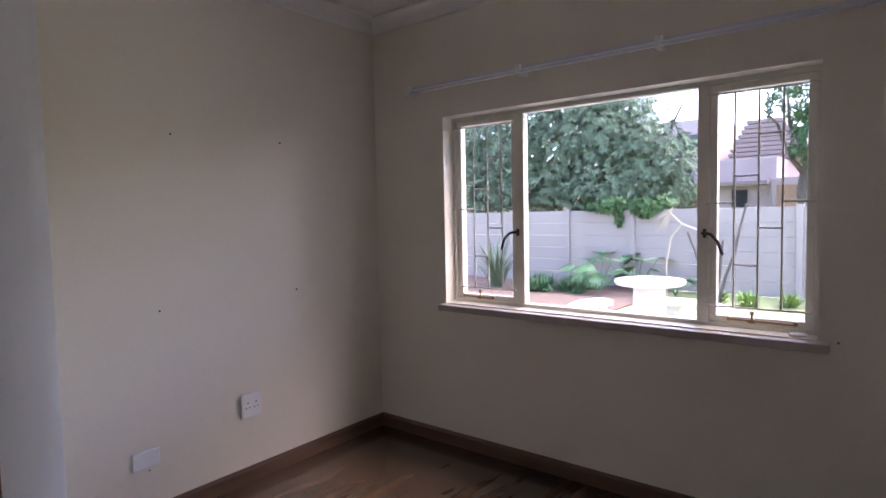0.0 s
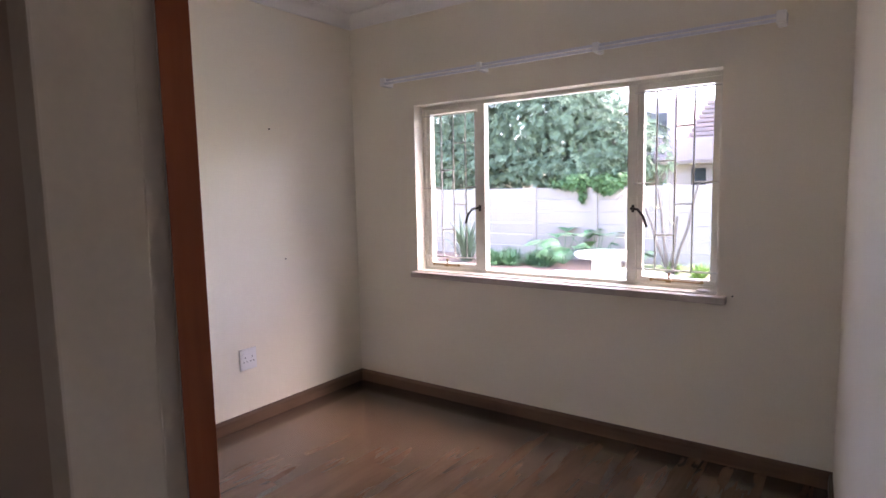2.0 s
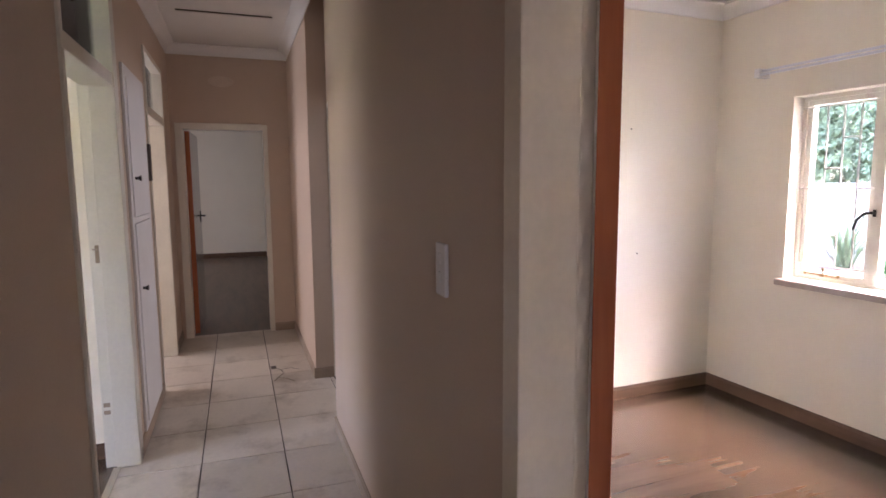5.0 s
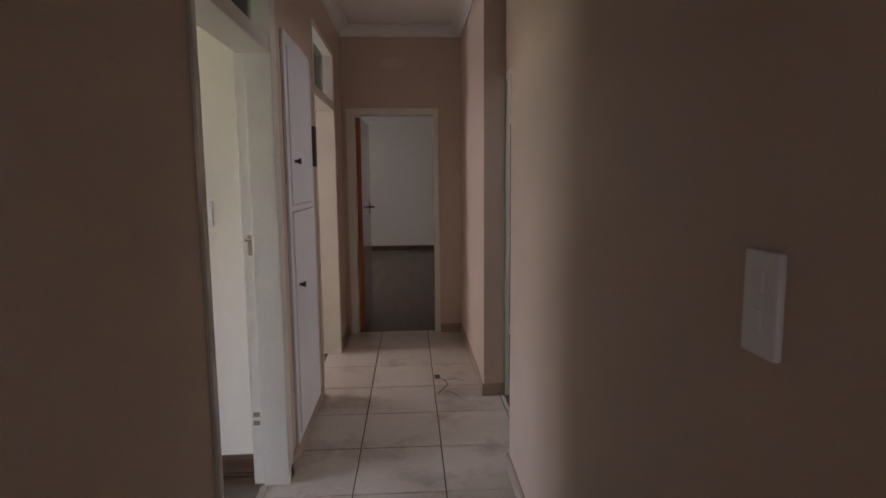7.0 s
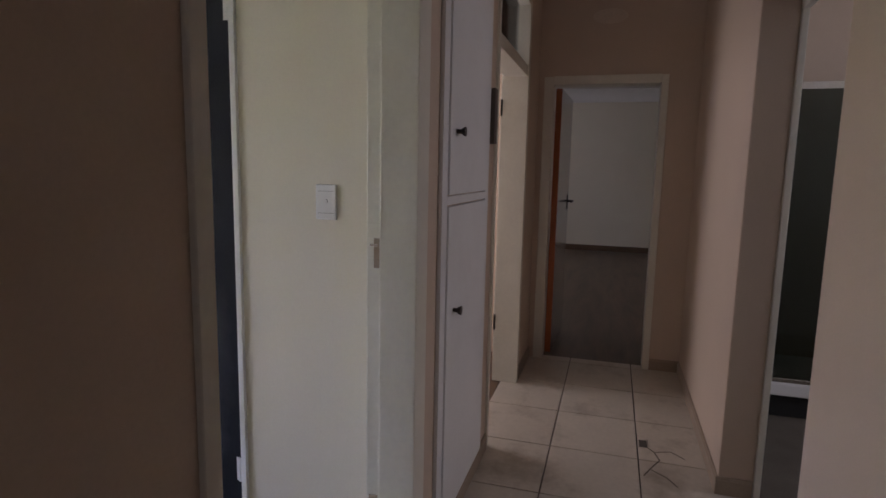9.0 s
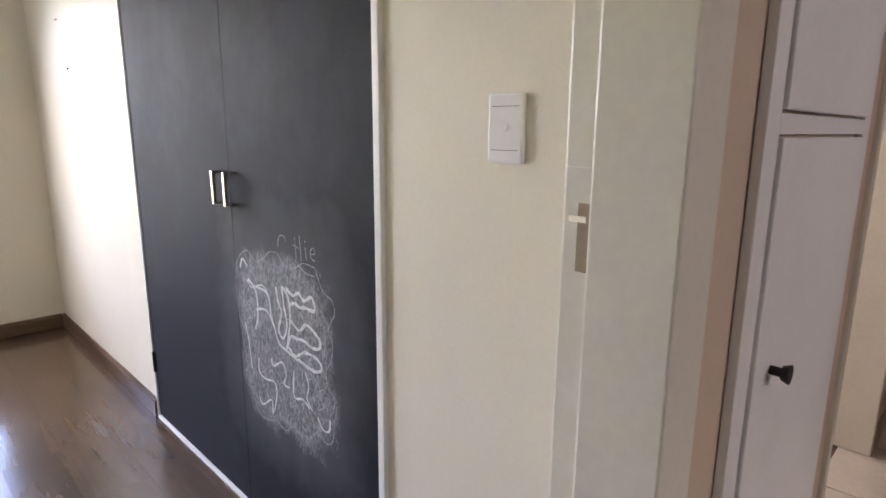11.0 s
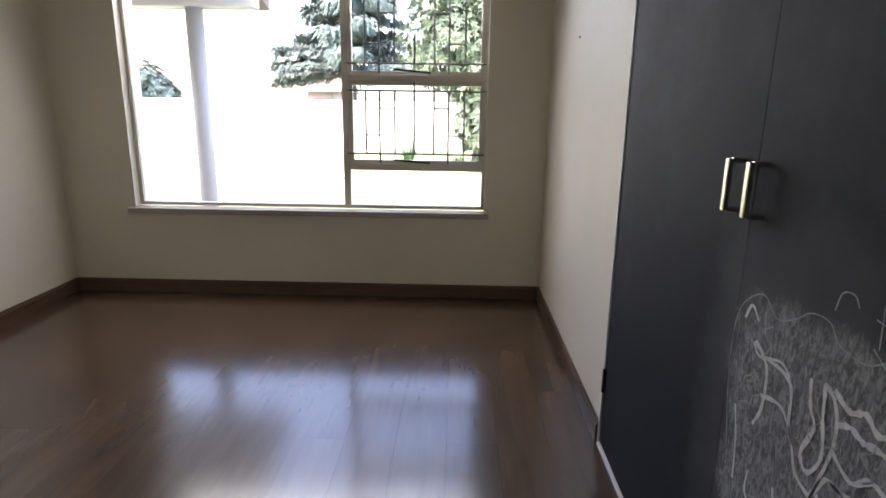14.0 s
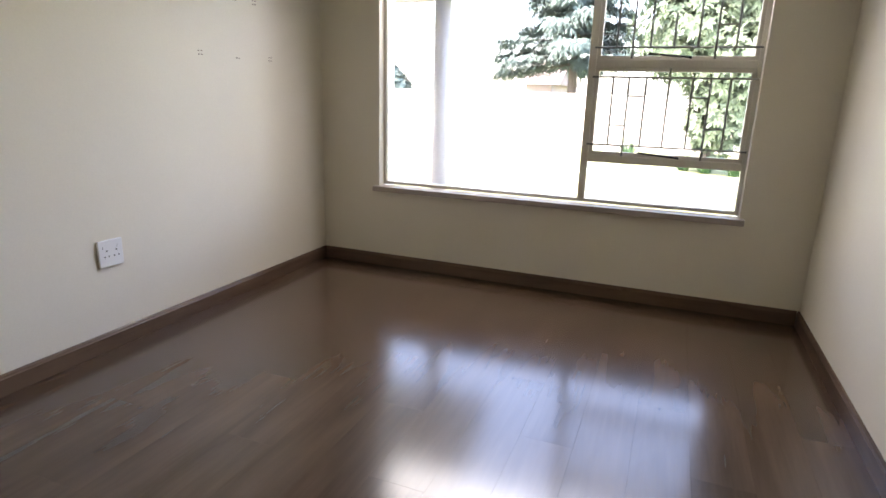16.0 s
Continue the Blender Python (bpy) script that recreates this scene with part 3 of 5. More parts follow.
frame_box(d5, "head", -3.985, NY + 0.138, 2.02, -3.07, NY + 0.165, 2.08)

# ---- bathroom shower seen past the frame ----
sh = empty("shower", "corner shower with white tray and grey glass screen", "shower")
bm = bmesh.new()
box(bm, -5.58, 0.172, 0.13, -4.98, 1.5, 0.21, bevel=0.012)
part("tray", bm, M_WHITE, sh, "white shower tray")
bm = bmesh.new()
box(bm, -5.57, 0.19, 0.0, -5.01, 1.48, 0.13)
part("plinth", bm, M_DARK, sh, "black tiled plinth")
for y0, y1 in ((0.20, 0.82), (0.845, 1.49)):
    bm = bmesh.new()
    box(bm, -5.006, y0, 0.23, -5.0, y1, 1.85)
    part("glass", bm, M_SHGLASS, sh, "grey tinted glass")
for b in ((-5.02, 0.172, 1.85, -4.985, 1.5, 1.89), (-5.02, 0.172, 0.21, -4.985, 1.5, 0.235), (-5.02, 0.172, 0.235, -4.985, 0.197, 1.85), (-5.02, 0.82, 0.235, -4.985, 0.845, 1.85)):
    bm = bmesh.new()
    box(bm, *b, bevel=0.003)
    part("rail", bm, M_CHROME, sh, "aluminium frame rail")

# ---- windows ----


def steel_frame(parent, x0, x1, z0, z1, y, w=0.03, d=0.04, material=None, name="frame"):
    """A steel sash frame of four mitred members as one ring."""
    bm = bmesh.new()
    box(bm, x0, y - d / 2, z0, x1, y + d / 2, z0 + w, bevel=0.003)
    box(bm, x0, y - d / 2, z1 - w, x1, y + d / 2, z1, bevel=0.003)
    box(bm, x0, y - d / 2, z0 + w, x0 + w, y + d / 2, z1 - w, bevel=0.003)
    box(bm, x1 - w, y - d / 2, z0 + w, x1, y + d / 2, z1 - w, bevel=0.003)
    return part(name, bm, material or M_STEELW, parent)


def glass_pane(parent, x0, x1, z0, z1, y):
    bm = bmesh.new()
    box(bm, x0, y - 0.002, z0, x1, y + 0.002, z1)
    ob = part("pane", bm, M_GLASS, parent)
    ob.visible_shadow = False
    return ob


def bar(parent, a, b, r, material):
    bm = bmesh.new()
    tube(bm, a, b, r, 8)
    return part("bar", bm, material, parent)


W1Y = 2.785
win1 = empty("window_1", "cream painted steel window with burglar bars and two side casements", "window", kind="structure")
askew(win1)
steel_frame(win1, -2.31, -0.43, 0.865, 1.975, W1Y, 0.024, 0.05)
for mx in (-1.846, -0.884):
    bm = bmesh.new()
    box(bm, mx - 0.026, W1Y - 0.026, 0.889, mx + 0.026, W1Y + 0.024, 1.951, bevel=0.003)
    part("mullion", bm, M_STEELW, win1)
glass_pane(win1, -1.82, -0.91, 0.889, 1.951, W1Y + 0.005)
for x0, x1, side in ((-2.286, -1.872, 1), (-0.858, -0.454, -1)):
    sash = steel_frame(win1, x0, x1, 0.889, 1.951, W1Y + 0.004, 0.03, 0.036, name="casement")
    glass_pane(sash, x0 + 0.03, x1 - 0.03, 0.919, 1.921, W1Y + 0.008)
    vx = [x0 + (x1 - x0) * k for k in (0.345, 0.575, 0.805)] if side > 0 else [x0 + (x1 - x0) * k for k in (0.262, 0.495, 0.718)]
    by = W1Y - 0.045
    for z in (1.905, 0.965):
        bar(win1, (x0 - 0.01, by, z), (x1 + 0.01, by, z), 0.0048, M_BAR)
    for v in vx:
        bar(win1, (v, by + 0.002, 0.965), (v, by + 0.002, 1.905), 0.0048, M_BAR)
    for za, k0, k1 in ((1.543, 0, 1), (1.153, 0, 1), (1.717, 1, 2), (1.317, 1, 2)):
        bar(win1, (vx[k0], by, za), (vx[k1], by, za), 0.0048, M_BAR)
    bar(win1, (x0 - 0.01, by, 1.428), (vx[0], by, 1.428), 0.0048, M_BAR)
    bar(win1, (vx[2], by, 1.428), (x1 + 0.01, by, 1.428), 0.0048, M_BAR)
    # latch on the mullion
    mx = -1.856 if side > 0 else -0.876
    bm = bmesh.new()
    box(bm, mx - 0.007, W1Y - 0.038, 1.272, mx + 0.007, W1Y - 0.026, 1.312, bevel=0.003)
    s = -side
    polyline(bm, [(mx, W1Y - 0.052, 1.295), (mx + s * 0.035, W1Y - 0.066, 1.288), (mx + s * 0.065, W1Y - 0.072, 1.255), (mx + s * 0.085, W1Y - 0.072, 1.195)], 0.0075, 8)
    tube(bm, (mx, W1Y - 0.03, 1.293), (mx, W1Y - 0.062, 1.293), 0.008, 8)
    part("latch", bm, M_BLACKMET, win1, "dark cockspur latch", smooth=False)
    # casement stay
    xa, xb = (x0 + 0.07, x0 + 0.27) if side > 0 else (x0 + 0.09, x1 - 0.06)
    bm = bmesh.new()
    tube(bm, (xa, W1Y - 0.05, 0.912), (xb, W1Y - 0.05, 0.908), 0.0045, 6)
    for xx in (xa, xb):
        ball(bm, (xx, W1Y - 0.05, 0.913), 0.010, seg=8)
    xm = xa + (xb - xa) * (0.55 if side > 0 else 0.36)
    box(bm, xm - 0.014, W1Y - 0.062, 0.902, xm + 0.014, W1Y - 0.036, 0.918)
    tube(bm, (xm, W1Y - 0.05, 0.918), (xm, W1Y - 0.05, 0.940), 0.005, 6)
    ball(bm, (xm, W1Y - 0.05, 0.945), 0.010, seg=8)
    part("stay", bm, M_BRASS, win1, "brass casement stay")
bm = bmesh.new()
box(bm, -2.335, 2.618, 0.826, -0.385, W1Y - 0.025, 0.864, bevel=0.006)
part("sill", bm, M_SILL, win1, "glazed brown-grey sill")
bm = bmesh.new()
box(bm, -2.309, 2.668, 0.8645, -0.431, W1Y - 0.026, 0.870)
part("sill_top", bm, M_TRIM, win1, "cream painted sill top")

# pebble of filler left on the sill
bm = bmesh.new()
ball(bm, (-0.50, 2.70, 0.878), 0.028, 1.3, 0.8, 0.3, 10)
askew(tagged(part("filler_crumb", bm, M_WHITE), "small white crumb of filler on the sill", "crumb"))

W2Y = -5.125
win2 = empty("window_2", "tall cream painted steel window with burglar-barred sashes", "window", kind="structure")
steel_frame(win2, -2.735, -0.475, 0.575, 2.08, W2Y, 0.022, 0.05)
bm = bmesh.new()
box(bm, -1.868, W2Y - 0.025, 0.597, -1.826, W2Y + 0.025, 2.058, bevel=0.003)
part("mullion", bm, M_STEELW, win2)
glass_pane(win2, -1.826, -0.497, 0.597, 2.058, W2Y)
glass_pane(win2, -2.713, -1.868, 0.597, 0.826, W2Y)
for z in (0.826, 1.375):
    bm = bmesh.new()
    box(bm, -2.713, W2Y - 0.024, z, -1.868, W2Y + 0.024, z + 0.042, bevel=0.003)
    part("transom", bm, M_STEELW, win2)
for z0, z1 in ((0.868, 1.375), (1.417, 2.058)):
    x0, x1 = -2.713, -1.868
    sash = steel_frame(win2, x0, x1, z0, z1, W2Y - 0.004, 0.022, 0.034, name="sash")
    glass_pane(sash, x0 + 0.022, x1 - 0.022, z0 + 0.022, z1 - 0.022, W2Y - 0.006)
    by = W2Y + 0.045
    span = x1 - x0
    vx = [x1 - span * k for k in (0.13, 0.233, 0.345, 0.489, 0.635, 0.742, 0.858)]
    zl, zh = z0 + 0.065, (z1 - 0.055 if z1 < 1.5 else z1 - 0.10)
    for z in (zl, zh):
        bar(win2, (x0 - 0.01, by, z), (x1 + 0.01, by, z), 0.0055, M_BAR2)
    for k, v in enumerate(vx):
        lo = z0 + 0.004 if k in (1, 5) else zl
        hi = z1 - 0.004 if k == 3 else zh
        if z0 > 1.4 and k == 3:
            hi = 1.66
        bar(win2, (v, by + 0.001, lo), (v, by + 0.001, hi), 0.006, M_BAR2)
    dz = zh - zl
    for k, fz in ((0, 0.30), (1, 0.73), (4, 0.73), (5, 0.30)):
        z = zl + dz * fz if z0 < 1.4 else zl + (0.115 if fz < 0.5 else 0.29)
        bar(win2, (vx[k], by, z), (vx[k + 1], by, z), 0.0055, M_BAR2)
    bm = bmesh.new()
    polyline(bm, [(x1 - span * 0.34, W2Y + 0.03, z0 + 0.028), (x1 - span * 0.345, W2Y + 0.075, z0 + 0.030), (x1 - span * 0.60, W2Y + 0.062, z0 + 0.012)], 0.006, 6)
    tube(bm, (x1 - span * 0.60, W2Y + 0.02, z0 + 0.010), (x1 - span * 0.60, W2Y + 0.066, z0 + 0.012), 0.007, 6)
    part("stay", bm, M_BLACKMET, win2, "dark peg stay")
bm = bmesh.new()
box(bm, -2.76, W2Y + 0.026, 0.536, -0.445, -4.988, 0.572, bevel=0.006)
part("sill", bm, M_SILL, win2, "glazed brown-grey sill")

# ---- curtain track ----
ct = empty("curtain_track", "white double curtain track on three brackets", "curtain rail")
askew(ct)
for yy, zz in ((2.585, 2.128), (2.600, 2.152)):
    bm = bmesh.new()
    box(bm, -2.50, yy - 0.009, zz - 0.007, -0.19, yy + 0.009, zz + 0.007, bevel=0.003)
    part("track", bm, M_RAIL, ct)
for x in (-1.745, -1.03):
    bm = bmesh.new()
    box(bm, x - 0.016, 2.575, 2.117, x + 0.016, R1N, 2.165, bevel=0.004)
    part("bracket", bm, M_PLASTIC, ct, "white plastic bracket")
for x in (-2.50, -0.19):
    bm = bmesh.new()
    box(bm, x - 0.02, 2.573, 2.112, x + 0.02, R1N, 2.168, bevel=0.006)
    part("end_bracket", bm, M_PLASTIC, ct, "white plastic end bracket")

# ---- sockets and switches ----


def wall_plate(name, label, category, w, h, holes, m, depth=0.012):
    """A bevelled plate in the local x-z plane that faces -y."""
    ob = empty(name, label, category)
    bm = bmesh.new()
    box(bm, -w / 2, -depth, -h / 2, w / 2, 0, h / 2, bevel=0.005)
    part("plate", bm, M_PLASTIC, ob)
    for kind, x, z, a, b in holes:
        bm = bmesh.new()
        if kind == "hole":
            tube(bm, (x, -depth - 0.0006, z), (x, -depth + 0.002, z), a, 10)
            part("pin_hole", bm, M_DARK, ob, "dark pin hole")
        elif kind == "rocker":
            box(bm, x - a / 2, -depth - 0.004, z - b / 2, x + a / 2, -depth, z + b / 2, bevel=0.0015)
            part("rocker", bm, M_PLASTIC, ob, "white rocker switch")
        elif kind == "line":
            box(bm, x - a / 2, -depth - 0.0005, z - b / 2, x + a / 2, -depth + 0.001, z + b / 2)
            part("groove", bm, M_GROUT, ob, "dark joint line")
        elif kind == "button":
            tube(bm, (x, -depth - 0.003, z), (x, -depth, z), a, 16)
            part("button", bm, M_PLASTIC, ob, "round push button")
    ob.matrix_world = m
    return ob


SOCK = [("hole", -0.022, 0.012, 0.0042, 0), ("hole", 0.026, 0.012, 0.0042, 0), ("hole", -0.034, -0.014, 0.0036, 0), ("hole", -0.012, -0.014, 0.0036, 0), ("hole", 0.014, -0.014, 0.0036, 0), ("hole", 0.036, -0.014, 0.0036, 0),
        ("rocker", -0.036, 0.030, 0.012, 0.014), ("rocker", 0.036, 0.030, 0.012, 0.014)]
wall_plate("double_socket", "white double plug socket on the bedroom wall", "socket", 0.118, 0.130, SOCK, ASKEW @ pose(R1W, 1.675, 0.415, 0, 0, 90))
wall_plate("double_socket", "white double plug socket low on the wall", "socket", 0.122, 0.124, SOCK, pose(R2E, -3.283, 0.453, 0, 0, -90))
wall_plate("blank_plate", "cream blank cover plate low on the wall", "cover plate", 0.122, 0.082, [], ASKEW @ pose(R1W, 1.125, 0.312, 0, 0, 90))
wall_plate("light_switch", "white light switch with one round button", "light switch", 0.074, 0.116, [("button", 0.0, 0.003, 0.008, 0), ("line", 0, 0.036, 0.058, 0.0009), ("line", 0, -0.036, 0.058, 0.0009)], pose(R2W, -1.416, 1.268, 0, 0, 90))
wall_plate("light_switch", "tall white light switch with two rockers", "light switch", 0.075, 0.140, [("rocker", 0, 0.03, 0.02, 0.03), ("rocker", 0, -0.02, 0.02, 0.03)], pose(-1.10, NY, 1.25, 0, 0, 0))


def nail(label, x, y, z, nx, ny, n=1):
    bm = bmesh.new()
    for k in range(n):
        o = (k % 2 - 0.5) * 0.02 if n > 1 else 0
        q = (k // 2 - 0.5) * 0.018 if n > 1 else 0
        tube(bm, (x - nx * 0.01 + abs(ny) * o, y - ny * 0.01 + abs(nx) * o, z + q), (x + nx * 0.006 + abs(ny) * o, y + ny * 0.006 + abs(nx) * o, z + q), 0.0042 if n == 1 else 0.0028, 8)
    return tagged(part("nail" if n == 1 else "wall_plug", bm, M_BLACKMET if n == 1 else M_TSKIRT), label, "nail" if n == 1 else "wall plug")


for y, z in ((1.313, 1.804), (1.922, 1.812), (1.222, 0.983), (2.0, 0.993)):
    askew(nail("dark steel nail in the cream bedroom wall", R1W, y, z, 1, 0))
askew(nail("dark nail beside the window sill", -0.36, R1N, 0.866, 0, -1))
nail("dark nail in the white wall by the cupboard", R2W, -4.21, 1.547, 1, 0)
nail("two dark screw holes by the cupboard", R2W, -4.33, 1.80, 1, 0, 2)
for y, z in ((-3.925, 1.367), (-4.483, 1.369), (-4.363, 1.668), (-4.20, 1.668)):
    nail("four plugged screw holes in the cream wall", R2E, y, z, -1, 0, 4)
nail("two plugged screw holes in the cream wall", R2E, -4.205, 1.367, -1, 0, 2)
bm = bmesh.new()
tube(bm, (R1W, 1.14, 0.255), (R1W + 0.004, 1.14, 0.255), 0.005, 8)
askew(tagged(part("screw_head", bm, M_TSKIRT), "small screw head under the cover plate", "screw"))

# ---- built-in cupboard with chalkboard doors ----
cup = empty("chalkboard_cupboard", "built-in cupboard, two black chalkboard-painted doors in a white frame", "cupboard")
for b in ((R2W - 0.60, -3.36, 0.0, R2W - 0.145, -1.72, 2.14),):
    bm = bmesh.new()
    box(bm, *b)
    part("body", bm, M_WHITE, cup)
for b in ((R2W - 0.14, -1.769, 0.0, R2W + 0.014, -1.747, 2.14), (R2W - 0.14, -3.357, 0.0, R2W + 0.008, -3.343, 2.14), (R2W - 0.14, -3.343, 2.10, R2W + 0.008, -1.769, 2.14), (R2W - 0.14, -3.343, 0.0, R2W + 0.012, -1.769, 0.012)):
    bm = bmesh.new()
    box(bm, *b, bevel=0.003)
    part("frame", bm, M_WHITE, cup, "white painted cupboard frame")
for y0, y1, hs in ((-3.341, -2.4870, 0), (-2.4868, -1.772, 1)):
    bm = bmesh.new()
    box(bm, R2W - 0.018, y0, 0.014, R2W + 0.002, y1, 2.098, bevel=0.0025)
    dr = part("door", bm, M_BOARD, cup, "black chalkboard-painted door")
    hy = -2.530 if hs == 0 else -2.450
    bm = bmesh.new()
    box(bm, R2W + 0.030, hy - 0.007, 1.036, R2W + 0.040, hy + 0.007, 1.138, bevel=0.002)
    for z in (1.040, 1.134):
        box(bm, R2W + 0.002, hy - 0.006, z - 0.005, R2W + 0.031, hy + 0.006, z + 0.005)
    part("handle", bm, M_CHROME, dr, "brushed nickel bow handle")
    ys = y0 + 0.004 if hs == 0 else y1 - 0.004
    for hz in (0.22, 1.86):
        bm = bmesh.new()
        tube(bm, (R2W + 0.006, ys, hz), (R2W + 0.006, ys, hz + 0.09), 0.007, 8)
        box(bm, R2W + 0.002, ys - 0.018, hz, R2W + 0.004, ys + 0.012, hz + 0.09)
        part("hinge", bm, M_BLACKMET if hs == 0 else M_WHITE, dr, "butt hinge")


def chalk(name, strokes, r, parent, label, material=None):
    """Chalk strokes as flat raised ribbons on the door; points are (y, z)."""
    bm = bmesh.new()
    for pts in strokes:
        p = [Vector((0, -2.485 + (y + 2.485) * 0.955, z if z > 0.92 else z + 0.035 * (z - 0.4))) for y, z in pts]
        fine = []
        for k in range(len(p) - 1):
            a, b, c, d = p[max(k - 1, 0)], p[k], p[k + 1], p[min(k + 2, len(p) - 1)]
            for s in range(5):
                t = s / 5
                fine.append(0.5 * ((2 * b) + (c - a) * t + (2 * a - 5 * b + 4 * c - d) * t * t + (3 * b - a - 3 * c + d) * t ** 3))
        fine.append(p[-1])
        prev = None
        for k, q in enumerate(fine):
            tn = (fine[min(k + 1, len(fine) - 1)] - fine[max(k - 1, 0)]).normalized()
            nn = Vector((0, -tn.z, tn.y)) * r * random.uniform(0.6, 1.25)
            x = R2W + 0.0032
            row = (bm.verts.new((x, q.y + nn.y, q.z + nn.z)), bm.verts.new((x, q.y - nn.y, q.z - nn.z)))
            if prev:
                bm.faces.new((prev[0], prev[1], row[1], row[0]))
            prev = row
    return part(name, bm, material or M_CHALK, parent, label)


random.seed(5)
# outline of the scribbled cloud, thick inner figures, thin squiggles and the small word
board = dr
for pts in ([(-2.265, 0.40), (-2.33, 0.38), (-2.38, 0.39), (-2.42, 0.455), (-2.465, 0.62), (-2.485, 0.72), (-2.484, 0.81), (-2.458, 0.858), (-2.396, 0.89), (-2.343, 0.864), (-2.29, 0.883), (-2.253, 0.905),
             (-2.205, 0.907), (-2.176, 0.883), (-2.117, 0.88), (-2.069, 0.902), (-2.009, 0.90)],
            [(-2.009, 0.90), (-1.974, 0.847), (-1.933, 0.832), (-1.922, 0.80), (-1.954, 0.752), (-1.936, 0.717), (-1.946, 0.672), (-1.972, 0.634), (-1.958, 0.59), (-1.934, 0.579), (-1.94, 0.54)],
            [(-1.94, 0.54), (-1.96, 0.516), (-1.943, 0.48), (-1.96, 0.442), (-2.0, 0.437), (-2.025, 0.453), (-2.068, 0.417), (-2.127, 0.412), (-2.158, 0.42), (-2.208, 0.388), (-2.265, 0.40)]):
    chalk("chalk_outline", [pts], 0.0012, board, "thin chalk outline of a cloud shape", M_CHALK_THIN)
for pts in ([(-2.40, 0.804), (-2.352, 0.773), (-2.348, 0.70), (-2.37, 0.656)], [(-2.357, 0.719), (-2.29, 0.73), (-2.247, 0.69), (-2.223, 0.65), (-2.167, 0.636), (-2.116, 0.626)],
            [(-2.358, 0.788), (-2.297, 0.787), (-2.27, 0.769), (-2.262, 0.716), (-2.243, 0.69)], [(-2.225, 0.812), (-2.215, 0.77), (-2.198, 0.743), (-2.22, 0.69), (-2.196, 0.67), (-2.17, 0.712), (-2.183, 0.77), (-2.189, 0.82)],
            [(-2.189, 0.82), (-2.16, 0.80), (-2.148, 0.75), (-2.164, 0.683), (-2.18, 0.634), (-2.152, 0.687), (-2.113, 0.685)]):
    chalk("chalk_figure", [pts], 0.0042, board, "thick white chalk stroke")
for pts in ([(-2.168, 0.82), (-2.13, 0.806), (-2.098, 0.818), (-2.07, 0.803), (-2.03, 0.82), (-2.018, 0.787), (-2.066, 0.785), (-2.094, 0.78), (-2.122, 0.786), (-2.146, 0.777)],
            [(-2.15, 0.734), (-2.103, 0.715), (-2.063, 0.74), (-2.015, 0.725), (-1.995, 0.71), (-2.003, 0.69), (-2.038, 0.684), (-2.084, 0.692), (-2.146, 0.686)],
            [(-2.166, 0.652), (-2.13, 0.636), (-2.077, 0.66), (-2.017, 0.66), (-1.992, 0.64), (-2.019, 0.623), (-2.06, 0.622), (-2.116, 0.631)]):
    chalk("chalk_figure", [pts], 0.0050, board, "thick white chalk loop")
for pts in ([(-2.36, 0.568), (-2.36, 0.524), (-2.32, 0.513), (-2.266, 0.52), (-2.252, 0.49), (-2.273, 0.428)], [(-2.275, 0.59), (-2.263, 0.57), (-2.21, 0.596), (-2.19, 0.563), (-2.205, 0.533), (-2.173, 0.53)],
            [(-2.142, 0.59), (-2.15, 0.54), (-2.143, 0.51), (-2.10, 0.52), (-2.064, 0.505)], [(-2.08, 0.606), (-2.064, 0.567), (-2.077, 0.53), (-2.05, 0.504)], [(-2.372, 0.44), (-2.347, 0.423), (-2.29, 0.456), (-2.285, 0.414)],
            [(-2.405, 0.80), (-2.38, 0.782), (-2.313, 0.80), (-2.28, 0.788)], [(-2.023, 0.494), (-1.997, 0.468), (-1.966, 0.476), (-1.96, 0.51)], [(-2.45, 0.83), (-2.43, 0.86), (-2.40, 0.84)], [(-2.44, 0.66), (-2.42, 0.60), (-2.41, 0.52)]):
    chalk("chalk_squiggle", [pts], 0.0034, board, "thin chalk squiggle")
random.seed(14)
for k in range(16):
    y, z = random.uniform(-2.44, -2.0), random.uniform(0.50, 0.86)
    chalk("chalk_squiggle", [[(y + 0.016 * math.sin(2.3 * q + k), z - 0.017 * q) for q in range(5)]], 0.0016, board, "faint chalk squiggle", M_CHALK_THIN)
word = [[(-2.105, 0.985), (-2.100, 0.925)], [(-2.115, 0.962), (-2.085, 0.958)], [(-2.080, 0.992), (-2.074, 0.925)], [(-2.052, 0.965), (-2.048, 0.932)], [(-2.053, 0.982), (-2.051, 0.978)],
        [(-2.026, 0.950), (-2.006, 0.955), (-2.010, 0.968), (-2.024, 0.962), (-2.026, 0.942), (-2.006, 0.935)], [(-2.11, 0.905), (-2.06, 0.880), (-2.01, 0.878)], [(-1.985, 0.887), (-1.980, 0.882)],
        [(-2.20, 0.945), (-2.19, 0.975), (-2.165, 0.98), (-2.15, 0.965)]]
for pts in word:
    chalk("chalk_writing", [pts], 0.0013, board, "small chalk letter stroke", M_CHALK_THIN)

